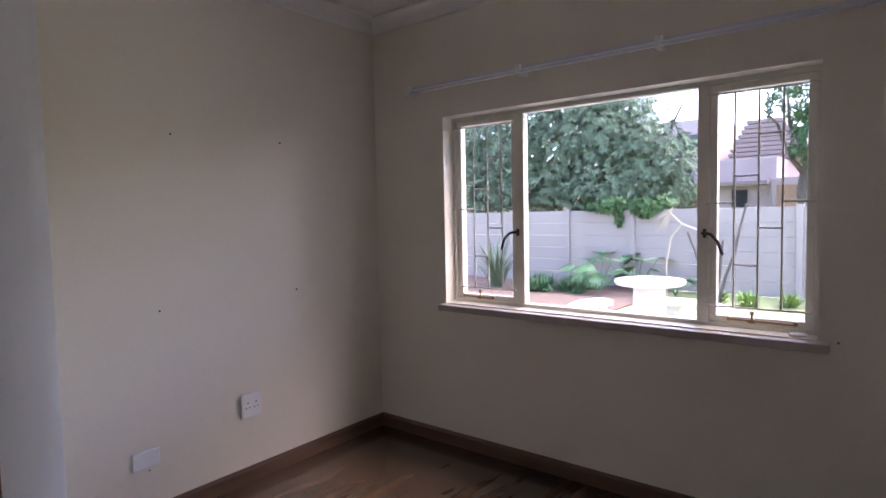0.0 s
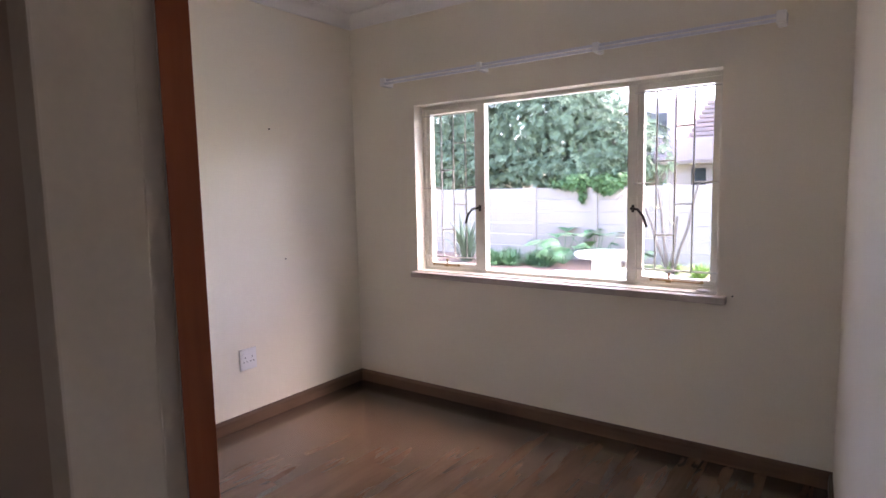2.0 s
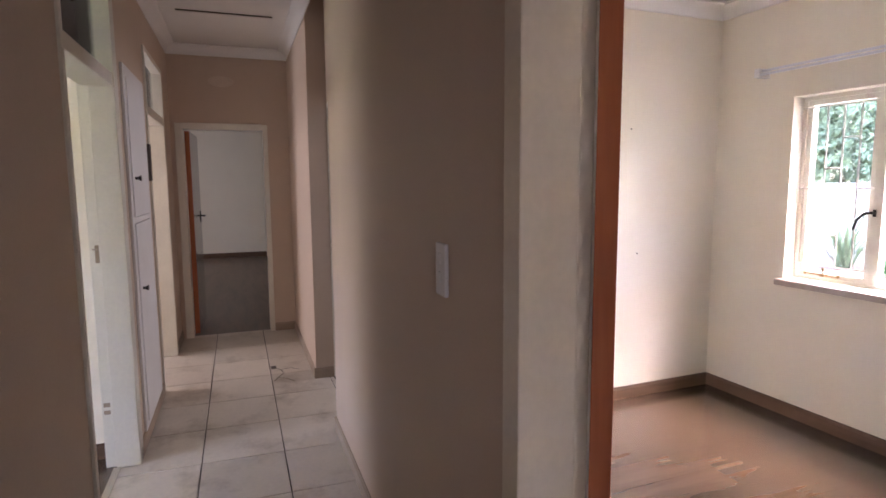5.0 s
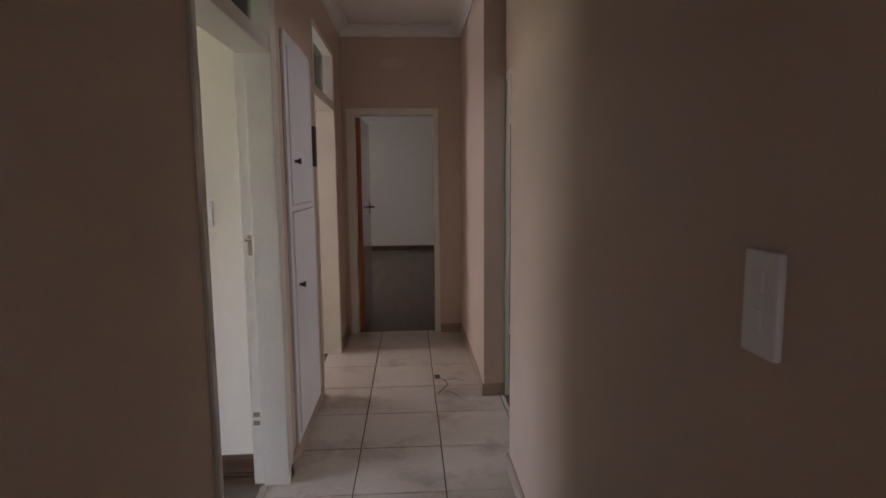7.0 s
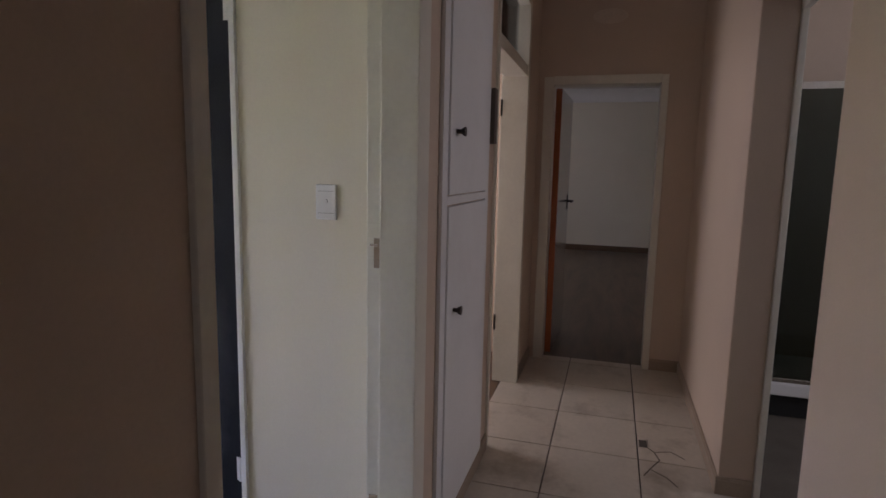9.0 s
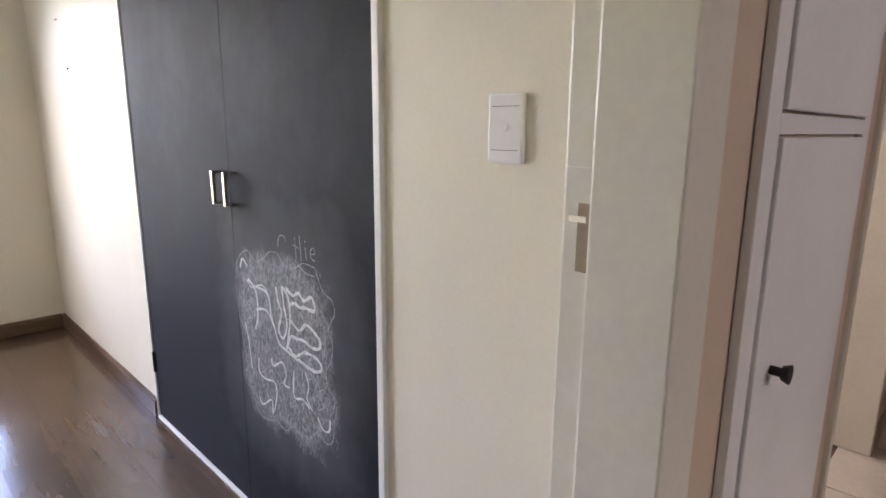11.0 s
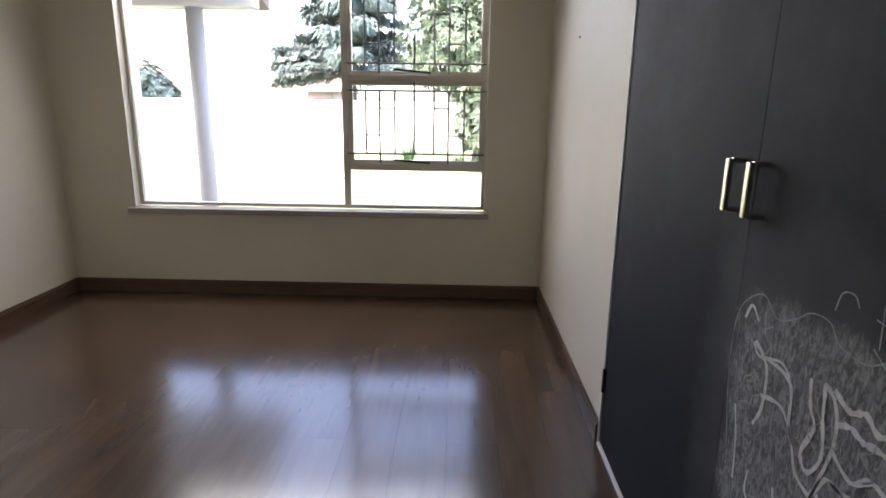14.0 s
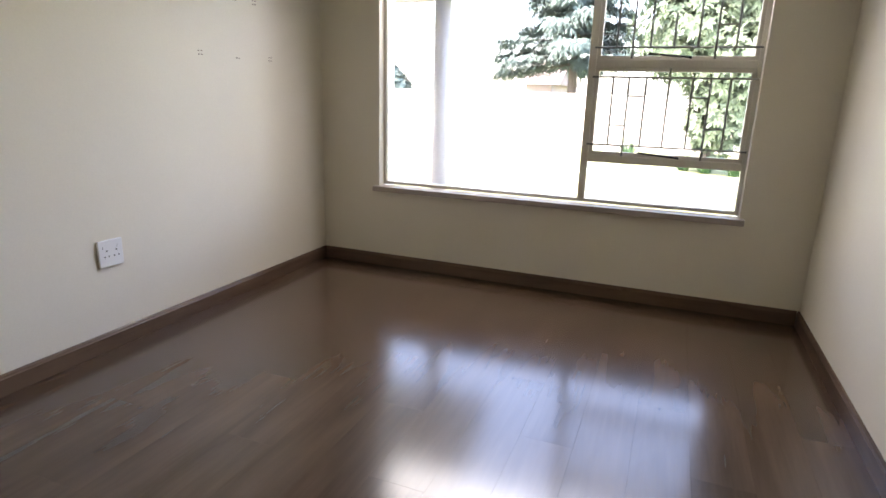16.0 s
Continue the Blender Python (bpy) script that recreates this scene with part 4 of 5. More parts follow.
# ---- corridor store cupboard ----
cab = empty("wall_cupboard", "white two-door wall cupboard flush with the corridor wall", "cupboard")
for b in ((-3.90, SY + 0.001, 0.085, -3.84, SY + 0.016, 2.12), (-3.25, SY + 0.001, 0.085, -3.19, SY + 0.016, 2.12), (-3.84, SY + 0.001, 2.06, -3.25, SY + 0.016, 2.12), (-3.84, SY + 0.001, 1.262, -3.25, SY + 0.016, 1.292), (-3.84, SY + 0.001, 0.085, -3.25, SY + 0.016, 0.12)):
    bm = bmesh.new()
    box(bm, *b, bevel=0.002)
    part("frame", bm, M_WHITE, cab, "white cupboard frame")
for z0, z1, kz in ((1.297, 2.056, 1.512), (0.125, 1.257, 0.885)):
    bm = bmesh.new()
    box(bm, -3.836, SY + 0.004, z0, -3.254, SY + 0.022, z1, bevel=0.003)
    dd = part("door", bm, M_WHITE, cab, "white painted cupboard door")
    bm = bmesh.new()
    tube(bm, (-3.335, SY + 0.022, kz), (-3.335, SY + 0.040, kz), 0.008, 10)
    tube(bm, (-3.335, SY + 0.040, kz), (-3.335, SY + 0.052, kz), 0.012, 12, 0.017)
    part("knob", bm, M_BLACKMET, dd, "dark metal knob")
bm = bmesh.new()
box(bm, -3.985, SY + 0.001, 1.50, -3.93, SY + 0.030, 1.74, bevel=0.004)
tagged(part("meter_box", bm, M_METER), "small dark box fixed beside the white cupboard", "meter box")

# ceiling hatch and end wall patch
ha = empty("ceiling_hatch", "white painted ceiling hatch with a dark gap", "hatch")
bm = bmesh.new()
box(bm, -5.02, -0.865, CZC - 0.012, -4.42, -0.19, CZC - 0.001, bevel=0.003)
part("panel", bm, M_CEIL, ha)
bm = bmesh.new()
box(bm, -4.418, -0.865, CZC - 0.008, -4.405, -0.19, CZC - 0.001)
part("gap", bm, M_GROUT, ha, "dark gap along the hatch")
bm = bmesh.new()
ball(bm, (ENDX + 0.001, -0.60, 2.43), 0.1, 0.012, 1.15, 0.5, 16)
tagged(part("filler_patch", bm, M_FILLER), "pale patch of filler above the end door", "filler patch")
cornice("trim_cornice", (-11.88, -3.4), (-11.88, 2.5), 2.78, (1, 0), 0.20)

# ---- outside: ground ----
GZ = -0.42
bm = bmesh.new()
bmesh.ops.create_grid(bm, x_segments=2, y_segments=2, size=400)
_g = part("ground", bm, M_LAWN)
_g.location = (0, 0, GZ)
tagged(_g, "green lawn round the house", kind="structure")
structure("ground_bed", [(-14, 9.6, GZ - 0.05, -4.4, 12.9, GZ + 0.03)], [M_SOIL])
structure("pavement_north", [(-12, 2.9, GZ - 0.05, 6, 7.2, GZ + 0.035)], [M_PAVE])
structure("pavement_south", [(-8, -6.75, GZ - 0.05, 8, -5.26, GZ + 0.12)], [M_PAVE])
structure("roof_slab", [(-12.2, -5.3, 2.9, 2.0, 3.1, 3.0)], [M_ROOF])
structure("wall_house_east", [(1.62, -5.26, GZ, 1.75, 2.89, TOP)], [M_CONC])
structure("foundation", [(-12.0, R2S - 0.22, GZ, 1.75, R1N + 0.22, -0.16)], [M_CONC])


def leaves(name, centres, normals, sizes, material, parent, label="", per=7, lw=0.34, droop=0.2, spread=1.0):
    """Rosettes of pointed leaves: one joined mesh with two triangles a leaf."""
    verts, faces = [], []
    for c, nrm, s in zip(centres, normals, sizes):
        c = np.array(c)
        nrm = np.array(nrm) / (np.linalg.norm(nrm) + 1e-6)
        u = np.cross(nrm, (0.3, 0.5, 0.81))
        u /= np.linalg.norm(u) + 1e-6
        v = np.cross(nrm, u)
        a0 = np.random.rand() * 6.28
        for k in range(per):
            a = a0 + 6.283 * k / per + np.random.randn() * 0.15
            d = (u * math.cos(a) + v * math.sin(a)) * spread + nrm * np.random.uniform(0.1, 0.8)
            d /= np.linalg.norm(d)
            w = np.cross(d, nrm)
            w /= np.linalg.norm(w) + 1e-6
            L = s * np.random.uniform(0.7, 1.2)
            tip = c + d * L - np.array((0, 0, droop * L))
            mid = c + d * L * 0.5
            i = len(verts)
            verts += [tuple(c), tuple(mid + w * L * lw / 2), tuple(tip), tuple(mid - w * L * lw / 2)]
            faces.append((i, i + 1, i + 2, i + 3))
    me = bpy.data.meshes.new(name)
    me.from_pydata(verts, [], faces)
    me.materials.append(material)
    ob = new(name, me)
    ob.parent = parent
    tagged(ob, label=label)
    ob["kind"] = "stuff"
    return ob


def limb_mesh(bm, a, b, r0, r1, bend=0.2, n=4):
    a, b = Vector(a), Vector(b)
    pts = []
    for k in range(n + 1):
        t = k / n
        p = a.lerp(b, t)
        if 0 < k < n:
            p += Vector((random.uniform(-1, 1), random.uniform(-1, 1), random.uniform(-0.5, 0.5))) * bend * (b - a).length * 0.3
        pts.append(p)
    for k in range(n):
        tube(bm, pts[k], pts[k + 1], r0 + (r1 - r0) * k / n, 7, r0 + (r1 - r0) * (k + 1) / n)


def lumpy_points(n, lobes, shell=0.55):
    """Points and outward ways in the outer shell of a union of ellipsoid lobes."""
    pts, nrm = [], []
    w = np.array([l[3] * l[4] + l[4] * l[5] + l[3] * l[5] for l in lobes])
    w = w / w.sum()
    while len(pts) < n:
        x, y, z, rx, ry, rz = lobes[np.random.choice(len(lobes), p=w)]
        d = np.random.randn(3)
        d /= np.linalg.norm(d)
        rr = 1 - (1 - shell) * np.random.rand() ** 1.6
        rr *= 1 + 0.14 * math.sin(7 * d[0] + 3 * z) * math.cos(6 * d[2] + x)
        pts.append((x + d[0] * rx * rr, y + d[1] * ry * rr, z + d[2] * rz * rr))
        nrm.append((d[0], d[1] - 0.2, d[2] + 0.25))
    return pts, nrm


np.random.seed(4)
random.seed(4)
# ---- north garden: precast wall ----
FY = 12.95
fence = empty("precast_garden_wall", "cream precast concrete panel wall with slim posts", "garden wall", kind="structure")
bm = bmesh.new()
box(bm, 0, -0.022, 0, 1.53, 0.022, 0.292, bevel=0.008)
panel_me = mesh_from("panel", bm, M_FENCE)
bm = bmesh.new()
box(bm, -0.062, -0.07, 0, 0.062, 0.06, 1.86, bevel=0.01)
post_me = mesh_from("post", bm, M_FENCE)
for k in range(-5, 6):
    px = -5.30 + 1.65 * k
    o = new("post", post_me)
    o.parent = fence
    o.location = (px, FY, GZ)
    for j in range(6):
        o = new("panel", panel_me)
        o.parent = fence
        o.location = (px + 0.06, FY + random.uniform(-0.004, 0.004), GZ + 0.02 + j * 0.300)

# big bush behind the wall
bush = empty("olive_tree", "large grey-green evergreen tree spilling over the garden wall", "tree")
bm = bmesh.new()
for bx, by in ((-9.6, 14.6), (-7.6, 14.9), (-5.9, 14.5)):
    limb_mesh(bm, (bx, by, GZ), (bx + 0.3, by, 1.8), 0.16, 0.11)
    for q in range(7):
        limb_mesh(bm, (bx + 0.3, by, 1.4 + 0.1 * q), (bx + random.uniform(-1.6, 1.6), by + random.uniform(-1.2, 1.0), random.uniform(2.6, 4.4)), 0.07, 0.02)
part("trunk", bm, M_BARK, bush, "grey forked trunks")
lobes = [(-10.6, 14.6, 3.1, 1.9, 1.6, 2.0), (-8.9, 14.5, 3.4, 1.9, 1.6, 2.0), (-7.3, 14.4, 3.2, 1.8, 1.5, 2.1), (-6.0, 14.3, 2.8, 1.5, 1.4, 1.7), (-5.1, 14.2, 2.2, 1.2, 1.2, 1.2),
         (-8.3, 13.7, 1.9, 1.5, 0.8, 0.8), (-6.4, 13.6, 1.8, 1.4, 0.8, 0.8), (-10.2, 13.8, 2.0, 1.4, 0.9, 0.9), (-8.2, 14.8, 4.8, 1.6, 1.4, 1.1), (-6.6, 14.6, 4.1, 1.2, 1.2, 0.9), (-12.4, 14.8, 3.4, 1.8, 1.6, 2.2), (-13.6, 15.2, 3.6, 1.6, 1.5, 2.2)]
p, q = lumpy_points(17000, lobes)
leaves("crown", p, q, np.random.uniform(0.06, 0.115, len(p)), M_LEAF_A, bush, "grey-green leaf rosettes", lw=0.26)
p, q = lumpy_points(4200, lobes, 0.15)
leaves("inner_crown", p, q, np.random.uniform(0.13, 0.21, len(p)), M_LEAF_A, bush, "shaded inner leaves", per=7, lw=0.36)
# creeper along the wall top
creep = empty("creeper", "bright green creeper hanging over the wall top", "creeper")
lobes = [(-5.9, 12.95, 1.52, 0.65, 0.28, 0.20), (-4.9, 12.95, 1.50, 0.55, 0.26, 0.2), (-5.6, 12.86, 1.26, 0.09, 0.10, 0.26), (-5.0, 12.86, 1.38, 0.35, 0.12, 0.14)]
p, q = lumpy_points(620, lobes, 0.3)
leaves("foliage", p, q, np.random.uniform(0.06, 0.12, len(p)), M_LEAF_B, creep, per=5, lw=0.5)

# tree at the far side behind the neighbour's wall
tr = empty("broadleaf_tree", "leafy green tree beside the neighbouring house", "tree", at=(-0.75, 0, 0))
bm = bmesh.new()
limb_mesh(bm, (-2.1, 19.0, GZ), (-2.0, 19.0, 2.6), 0.22, 0.14)
for k in range(8):
    limb_mesh(bm, (-2.0, 19, 2.2), (-2.0 + random.uniform(-1.2, 1.6), 19 + random.uniform(-1, 1), random.uniform(3.4, 5.6)), 0.08, 0.02)
part("trunk", bm, M_BARK, tr)
p, q = lumpy_points(1500, [(-1.7, 19, 4.9, 1.5, 1.5, 1.5), (-0.9, 19, 3.9, 1.3, 1.3, 1.1), (-0.6, 18.6, 5.4, 1.4, 1.2, 1.2), (-1.5, 18.4, 3.2, 0.9, 0.8, 0.7)])
leaves("crown", p, q, np.random.uniform(0.13, 0.24, len(p)), M_LEAF_B, tr)

# neighbouring house
hs = empty("neighbour_house", "mauve plastered flat-roofed house behind the wall", "house", at=(-1.9, 0, 0))
bm = bmesh.new()
box(bm, -9.5, 24.0, GZ, -4.6, 30.0, 4.9, bevel=0.02)
part("wall", bm, M_MAUVE, hs)
bm = bmesh.new()
box(bm, -4.6, 22.4, GZ, -2.2, 29.0, 3.1, bevel=0.02)
part("wall", bm, M_MAUVE, hs)
bm = bmesh.new()
box(bm, -2.2, 21.6, GZ, 4.0, 27.0, 2.35, bevel=0.02)
part("wall", bm, M_MAUVE, hs)
bm = bmesh.new()
box(bm, -7.4, 21.9, 2.15, -2.4, 24.0, 2.30, bevel=0.02)
part("canopy", bm, M_ROOF, hs, "thin brown canopy slab")
bm = bmesh.new()
for k in range(9):
    box(bm, -4.3 + 0.09 * k, 24.2, 3.15 + 0.17 * k, -1.4 - 0.12 * k, 28.0, 3.30 + 0.17 * k, bevel=0.03)
part("roof", bm, M_ROOF, hs, "stepped brown tiled roof")
for x0, z0, x1, z1, y in ((-3.6, 0.9, -3.1, 2.0, 22.4), (-6.4, 3.4, -5.0, 4.3, 24.0), (-1.6, 1.0, 0.4, 1.9, 21.6)):
    bm = bmesh.new()
    box(bm, x0, y - 0.05, z0, x1, y + 0.05, z1)
    wn = part("window", bm, M_WGLASS, hs, "dark window")
    bm = bmesh.new()
    box(bm, x0 - 0.06, y - 0.09, z0 - 0.07, x1 + 0.06, y + 0.02, z0)
    part("sill", bm, M_CONC, wn)
bm = bmesh.new()
for k in range(9):
    box(bm, -6.3, 23.93, 1.0 + k * 0.12, -5.4, 23.99, 1.09 + k * 0.12)
part("shutter", bm, M_SHUT, hs, "brown slatted shutter")
bm = bmesh.new()
box(bm, -2.05, 21.5, 0.9, -1.2, 21.58, 2.1, bevel=0.01)
part("door", bm, M_SHUT, hs, "red-brown timber door")

# concrete garden table and benches
TX, TY = -3.05, 7.95
tb = empty("garden_table", "round white concrete garden table on a drum base", "table", at=(TX, TY, GZ))
bm = bmesh.new()
bmesh.ops.create_cone(bm, cap_ends=True, segments=48, radius1=0.45, radius2=0.48, depth=0.07, matrix=Matrix.Translation((0, 0, 0.81)))
bmesh.ops.bevel(bm, geom=[e for e in bm.edges if abs(e.verts[0].co.z - e.verts[1].co.z) < 1e-4], offset=0.018, segments=3, affect="EDGES")
part("tabletop", bm, M_CONC, tb, smooth=True)
bm = bmesh.new()
bmesh.ops.create_cone(bm, cap_ends=True, segments=32, radius1=0.23, radius2=0.21, depth=0.74, matrix=Matrix.Translation((0, 0, 0.405)))
part("base", bm, M_CONC, tb, smooth=True)


def bench(angle):
    b = empty("garden_bench", "low curved white concrete bench beside the round table", "bench", "benches round the garden table")
    bm = bmesh.new()
    n, r0, r1 = 14, 0.80, 1.12
    ring = []
    for k in range(n + 1):
        a = radians(-34 + 68 * k / n)
        ring.append([bm.verts.new((r * math.cos(a), r * math.sin(a), z)) for r, z in ((r0, 0.37), (r1, 0.37), (r1, 0.45), (r0, 0.45))])
    for k in range(n):
        for j in range(4):
            bm.faces.new((ring[k][j], ring[k][(j + 1) % 4], ring[k + 1][(j + 1) % 4], ring[k + 1][j]))
    bm.faces.new(ring[0])
    bm.faces.new(ring[-1][::-1])
    part("seat", bm, M_CONC, b)
    for a in (-24, 24):
        bm = bmesh.new()
        box(bm, 0.84, -0.08, 0, 1.08, 0.08, 0.372, bevel=0.02)
        o = part("foot", bm, M_CONC, b)
        o.matrix_basis = pose(0, 0, 0, 0, 0, a)
    b.matrix_world = pose(TX, TY, GZ, 0, 0, angle)


for a in (185, 300, 65):
    bench(a)

# ---- plants along the bed ----


def fronds(name, label, category, at, n, length, material, width=0.10, fingers=9, up=0.9):
    """A clump of arching stems, each with a deeply cut leaf."""
    ob = empty(name, label, category, at=at)
    for k in range(n):
        bm = bmesh.new()
        a = 6.283 * k / n + random.uniform(-0.3, 0.3)
        L = length * random.uniform(0.6, 1.15)
        lift = random.uniform(-0.3, 0.8)
        base = Vector((0, 0, 0))
        top = Vector((math.cos(a) * L * 0.55, math.sin(a) * L * 0.55, L * up * random.uniform(0.6, 1.0)))
        tube(bm, base, top, 0.012, 5, 0.006)
        out = Vector((math.cos(a), math.sin(a), -0.35)).normalized()
        side = Vector((-math.sin(a), math.cos(a), 0))
        for j in range(fingers):
            t = j / (fingers - 1) * 2 - 1
            d = (out * (1 - 0.5 * abs(t)) + side * t * 0.9 + Vector((0, 0, lift))).normalized()
            l2 = L * 0.52 * (1 - 0.25 * abs(t))
            w = out.cross(d).normalized() if abs(t) > 0.05 else side
            w = Vector((0, 0, 1)).cross(d).normalized() * width * L * 0.5
            m = top + d * l2 * 0.5 + Vector((0, 0, 0.02))
            e = top + d * l2 - Vector((0, 0, 0.10 * l2))
            bm.faces.new((bm.verts.new(top), bm.verts.new(m + w), bm.verts.new(e), bm.verts.new(m - w)))
        part("frond", bm, material, ob)
    return ob


fronds("philodendron", "split-leaf philodendron with broad deep-cut green leaves", "plant", (-5.75, 12.1, GZ), 13, 0.95, M_LEAF_D, 0.055, 15, 0.72)
fronds("philodendron", "low split-leaf philodendron with glossy green leaves", "plant", (-5.0, 12.3, GZ), 11, 0.95, M_LEAF_D, 0.05, 15, 0.85)
fronds("philodendron", "young split-leaf philodendron near the wall", "plant", (-4.15, 12.35, GZ), 8, 0.6, M_LEAF_D, 0.055, 11, 0.8)


def blades(name, label, category, at, n, length, material, spread=0.7, w=0.02):
    ob = empty(name, label, category, at=at)
    bm = bmesh.new()
    for k in range(n):
        a = random.uniform(0, 6.283)
        L = length * random.uniform(0.6, 1.1)
        s = random.uniform(0.15, spread)
        b0 = Vector((random.uniform(-0.1, 0.1), random.uniform(-0.1, 0.1), 0))
        d = Vector((math.cos(a) * s, math.sin(a) * s, 1)).normalized()
        sd = Vector((-math.sin(a), math.cos(a), 0)) * w
        m = b0 + d * L * 0.6
        e = b0 + d * L + Vector((math.cos(a), math.sin(a), -0.9)) * L * 0.22 * s
        v = [bm.verts.new(x) for x in (b0 - sd * 0.6, b0 + sd * 0.6, m + sd, e, m - sd)]
        bm.faces.new(v)
    o = part("blades", bm, material, ob)
    o["kind"] = "stuff"
    return ob


blades("sword_lily", "clump of tall dark green strap leaves", "plant", (-8.05, 11.4, GZ), 70, 1.35, M_LEAF_A, 0.8, 0.024)
for x, y in ((-7.3, 11.5), (-6.7, 11.3), (-6.95, 11.9), (-6.3, 11.6), (-7.7, 12.0), (-7.0, 11.2), (-6.5, 12.1), (-5.9, 11.5), (-6.1, 12.2), (-7.4, 12.3)):
    blades("lily_turf", "low tufted green ground cover", "plant", (x, y, GZ), 170, 0.42, M_LEAF_D, 1.9, 0.012)
for x, y in ((-2.6, 11.6), (-2.0, 11.9), (-3.2, 11.9)):
    blades("ground_cover", "low yellow-green ground cover by the lawn", "plant", (x, y, GZ), 120, 0.34, M_GRASS, 1.4, 0.016)
# dry frond and bare stems
dry = empty("dry_palm", "dry drooping frond on a thin bent stem", "plant", at=(-4.2, 12.0, GZ))
bm = bmesh.new()
polyline(bm, [(0, 0, 0), (-0.02, 0, 0.7), (0.08, 0, 1.25), (0.3, 0, 1.5), (0.75, 0, 1.32), (1.0, 0.05, 0.95)], 0.022, 6)
polyline(bm, [(0.3, 0, 1.5), (0.05, 0, 1.75), (0.12, 0, 1.86)], 0.015, 6)
part("stem", bm, M_DEAD, dry)
bm = bmesh.new()
for k in range(60):
    t = random.random()
    a = Vector((0.1 - 0.12 * t, 0, 1.80 - 0.08 * t))
    e = a + Vector((random.uniform(-0.42, -0.05), random.uniform(-0.1, 0.1), random.uniform(-0.55, -0.12)))
    s = Vector((0.008, 0.004, 0.006))
    bm.faces.new([bm.verts.new(x) for x in (a - s, a + s, e)])
part("frond", bm, M_DEAD, dry)
st = empty("bare_stems", "cluster of bare grey stems in the bed", "plant", at=(-3.2, 11.8, GZ))
for dx, h in ((-0.55, 1.35), (-0.3, 1.75), (0.1, 1.2), (0.5, 1.9)):
    bm = bmesh.new()
    limb_mesh(bm, (0.1 * dx, 0, 0), (dx, 0.05, h), 0.035, 0.02, 0.06)
    part("stem", bm, M_BARK, st)

# ---- south garden ----
pv = empty("veranda_post", "slim round grey steel veranda post", "post", at=(-0.345, -6.45, GZ + 0.12))
bm = bmesh.new()
tube(bm, (0, 0, 0), (0, 0, 2.30), 0.073, 20)
part("shaft", bm, M_POST, pv, smooth=True)
bm = bmesh.new()
tube(bm, (0, 0, 0), (0, 0, 0.06), 0.085, 20, 0.06)
part("foot", bm, M_CONC, pv)
vr = empty("veranda_roof", "tiled veranda eave on a timber beam", "roof")
bm = bmesh.new()
box(bm, -0.87, -6.53, 2.0, 3.2, -6.37, 2.13, bevel=0.01)
part("beam", bm, M_CONC, vr)
bm = bmesh.new()
rim = [[bm.verts.new((x, y, z + dz)) for y, z, dz in ((-7.1, 2.08, 0.0), (-5.27, 2.60, 0.0), (-5.27, 2.60, 0.09), (-7.1, 2.08, 0.09))] for x in (-0.78, 3.4)]
bm.faces.new(rim[0])
bm.faces.new(rim[1][::-1])
for k in range(4):
    bm.faces.new((rim[0][k], rim[0][(k + 1) % 4], rim[1][(k + 1) % 4], rim[1][k]))
part("roof", bm, M_ROOF, vr, "sloping brown tiled eave")
sw = empty("boundary_wall", "pale plastered boundary wall behind the lawn", "garden wall", kind="structure")
bm = bmesh.new()
box(bm, -6.3, -23.2, GZ, 26, -23.0, 1.42, bevel=0.02)
part("wall", bm, M_CONC, sw)
bm = bmesh.new()
box(bm, -30, -19.6, GZ, -6.3, -19.4, 1.30, bevel=0.02)
part("wall", bm, M_FENCE, sw)
structure("pool_coping", [(-4.5, -15.0, GZ - 0.02, 9.0, -14.7, GZ + 0.05)], [M_PAVE])


def cedar(at, height, radius, name, label, seed, material, n=30, low=0.14):
    random.seed(seed)
    np.random.seed(seed)
    ob = empty(name, label, "tree", at=at)
    bm = bmesh.new()
    tube(bm, (0, 0, 0), (0, 0, height * 0.95), 0.24, 9, 0.04)
    pts, nr = [], []
    for k in range(n):
        t = low + (0.98 - low) * k / n
        a = k * 2.4 + random.uniform(-0.4, 0.4)
        L = radius * (1.06 - t) * random.uniform(0.75, 1.2)
        z0 = height * t
        tip = Vector((math.cos(a) * L, math.sin(a) * L, z0 - 0.10 * L + random.uniform(-0.15, 0.25)))
        limb_mesh(bm, (0, 0, z0), tip, 0.05, 0.015, 0.1, 3)
        sd = Vector((-math.sin(a), math.cos(a), 0))
        for j in range(150):
            f = 0.18 + 0.82 * random.random()
            p = Vector((0, 0, z0)).lerp(tip, f) + sd * random.uniform(-1, 1) * L * 0.30 * (1.15 - f * 0.6) + Vector((0, 0, random.uniform(-0.30, 0.05)))
            pts.append(tuple(p))
            nr.append((math.cos(a) * 0.5, math.sin(a) * 0.5, 0.6))
    part("trunk", bm, M_BARK, ob)
    leaves("crown", pts, nr, np.random.uniform(0.22, 0.44, len(pts)), material, ob, per=7, lw=0.22, droop=0.5)


cedar((1.78, -25.6, GZ), 8.6, 4.7, "cedar_tree", "blue-green cedar with drooping tiered branches", 3, M_LEAF_C, 44, 0.35)
cs = empty("conifer_shrub", "small rounded blue-green shrub above the boundary wall", "shrub", at=(9.9, -25.2, GZ))
bm = bmesh.new()
limb_mesh(bm, (0, 0, 0), (0, 0, 2.6), 0.12, 0.04)
part("trunk", bm, M_BARK, cs)
np.random.seed(9)
p, q = lumpy_points(1500, [(0.1, 0, 2.25, 0.85, 0.8, 1.0), (-0.5, 0, 1.95, 0.6, 0.6, 0.7), (0.6, 0.1, 1.85, 0.6, 0.6, 0.6)], 0.3)
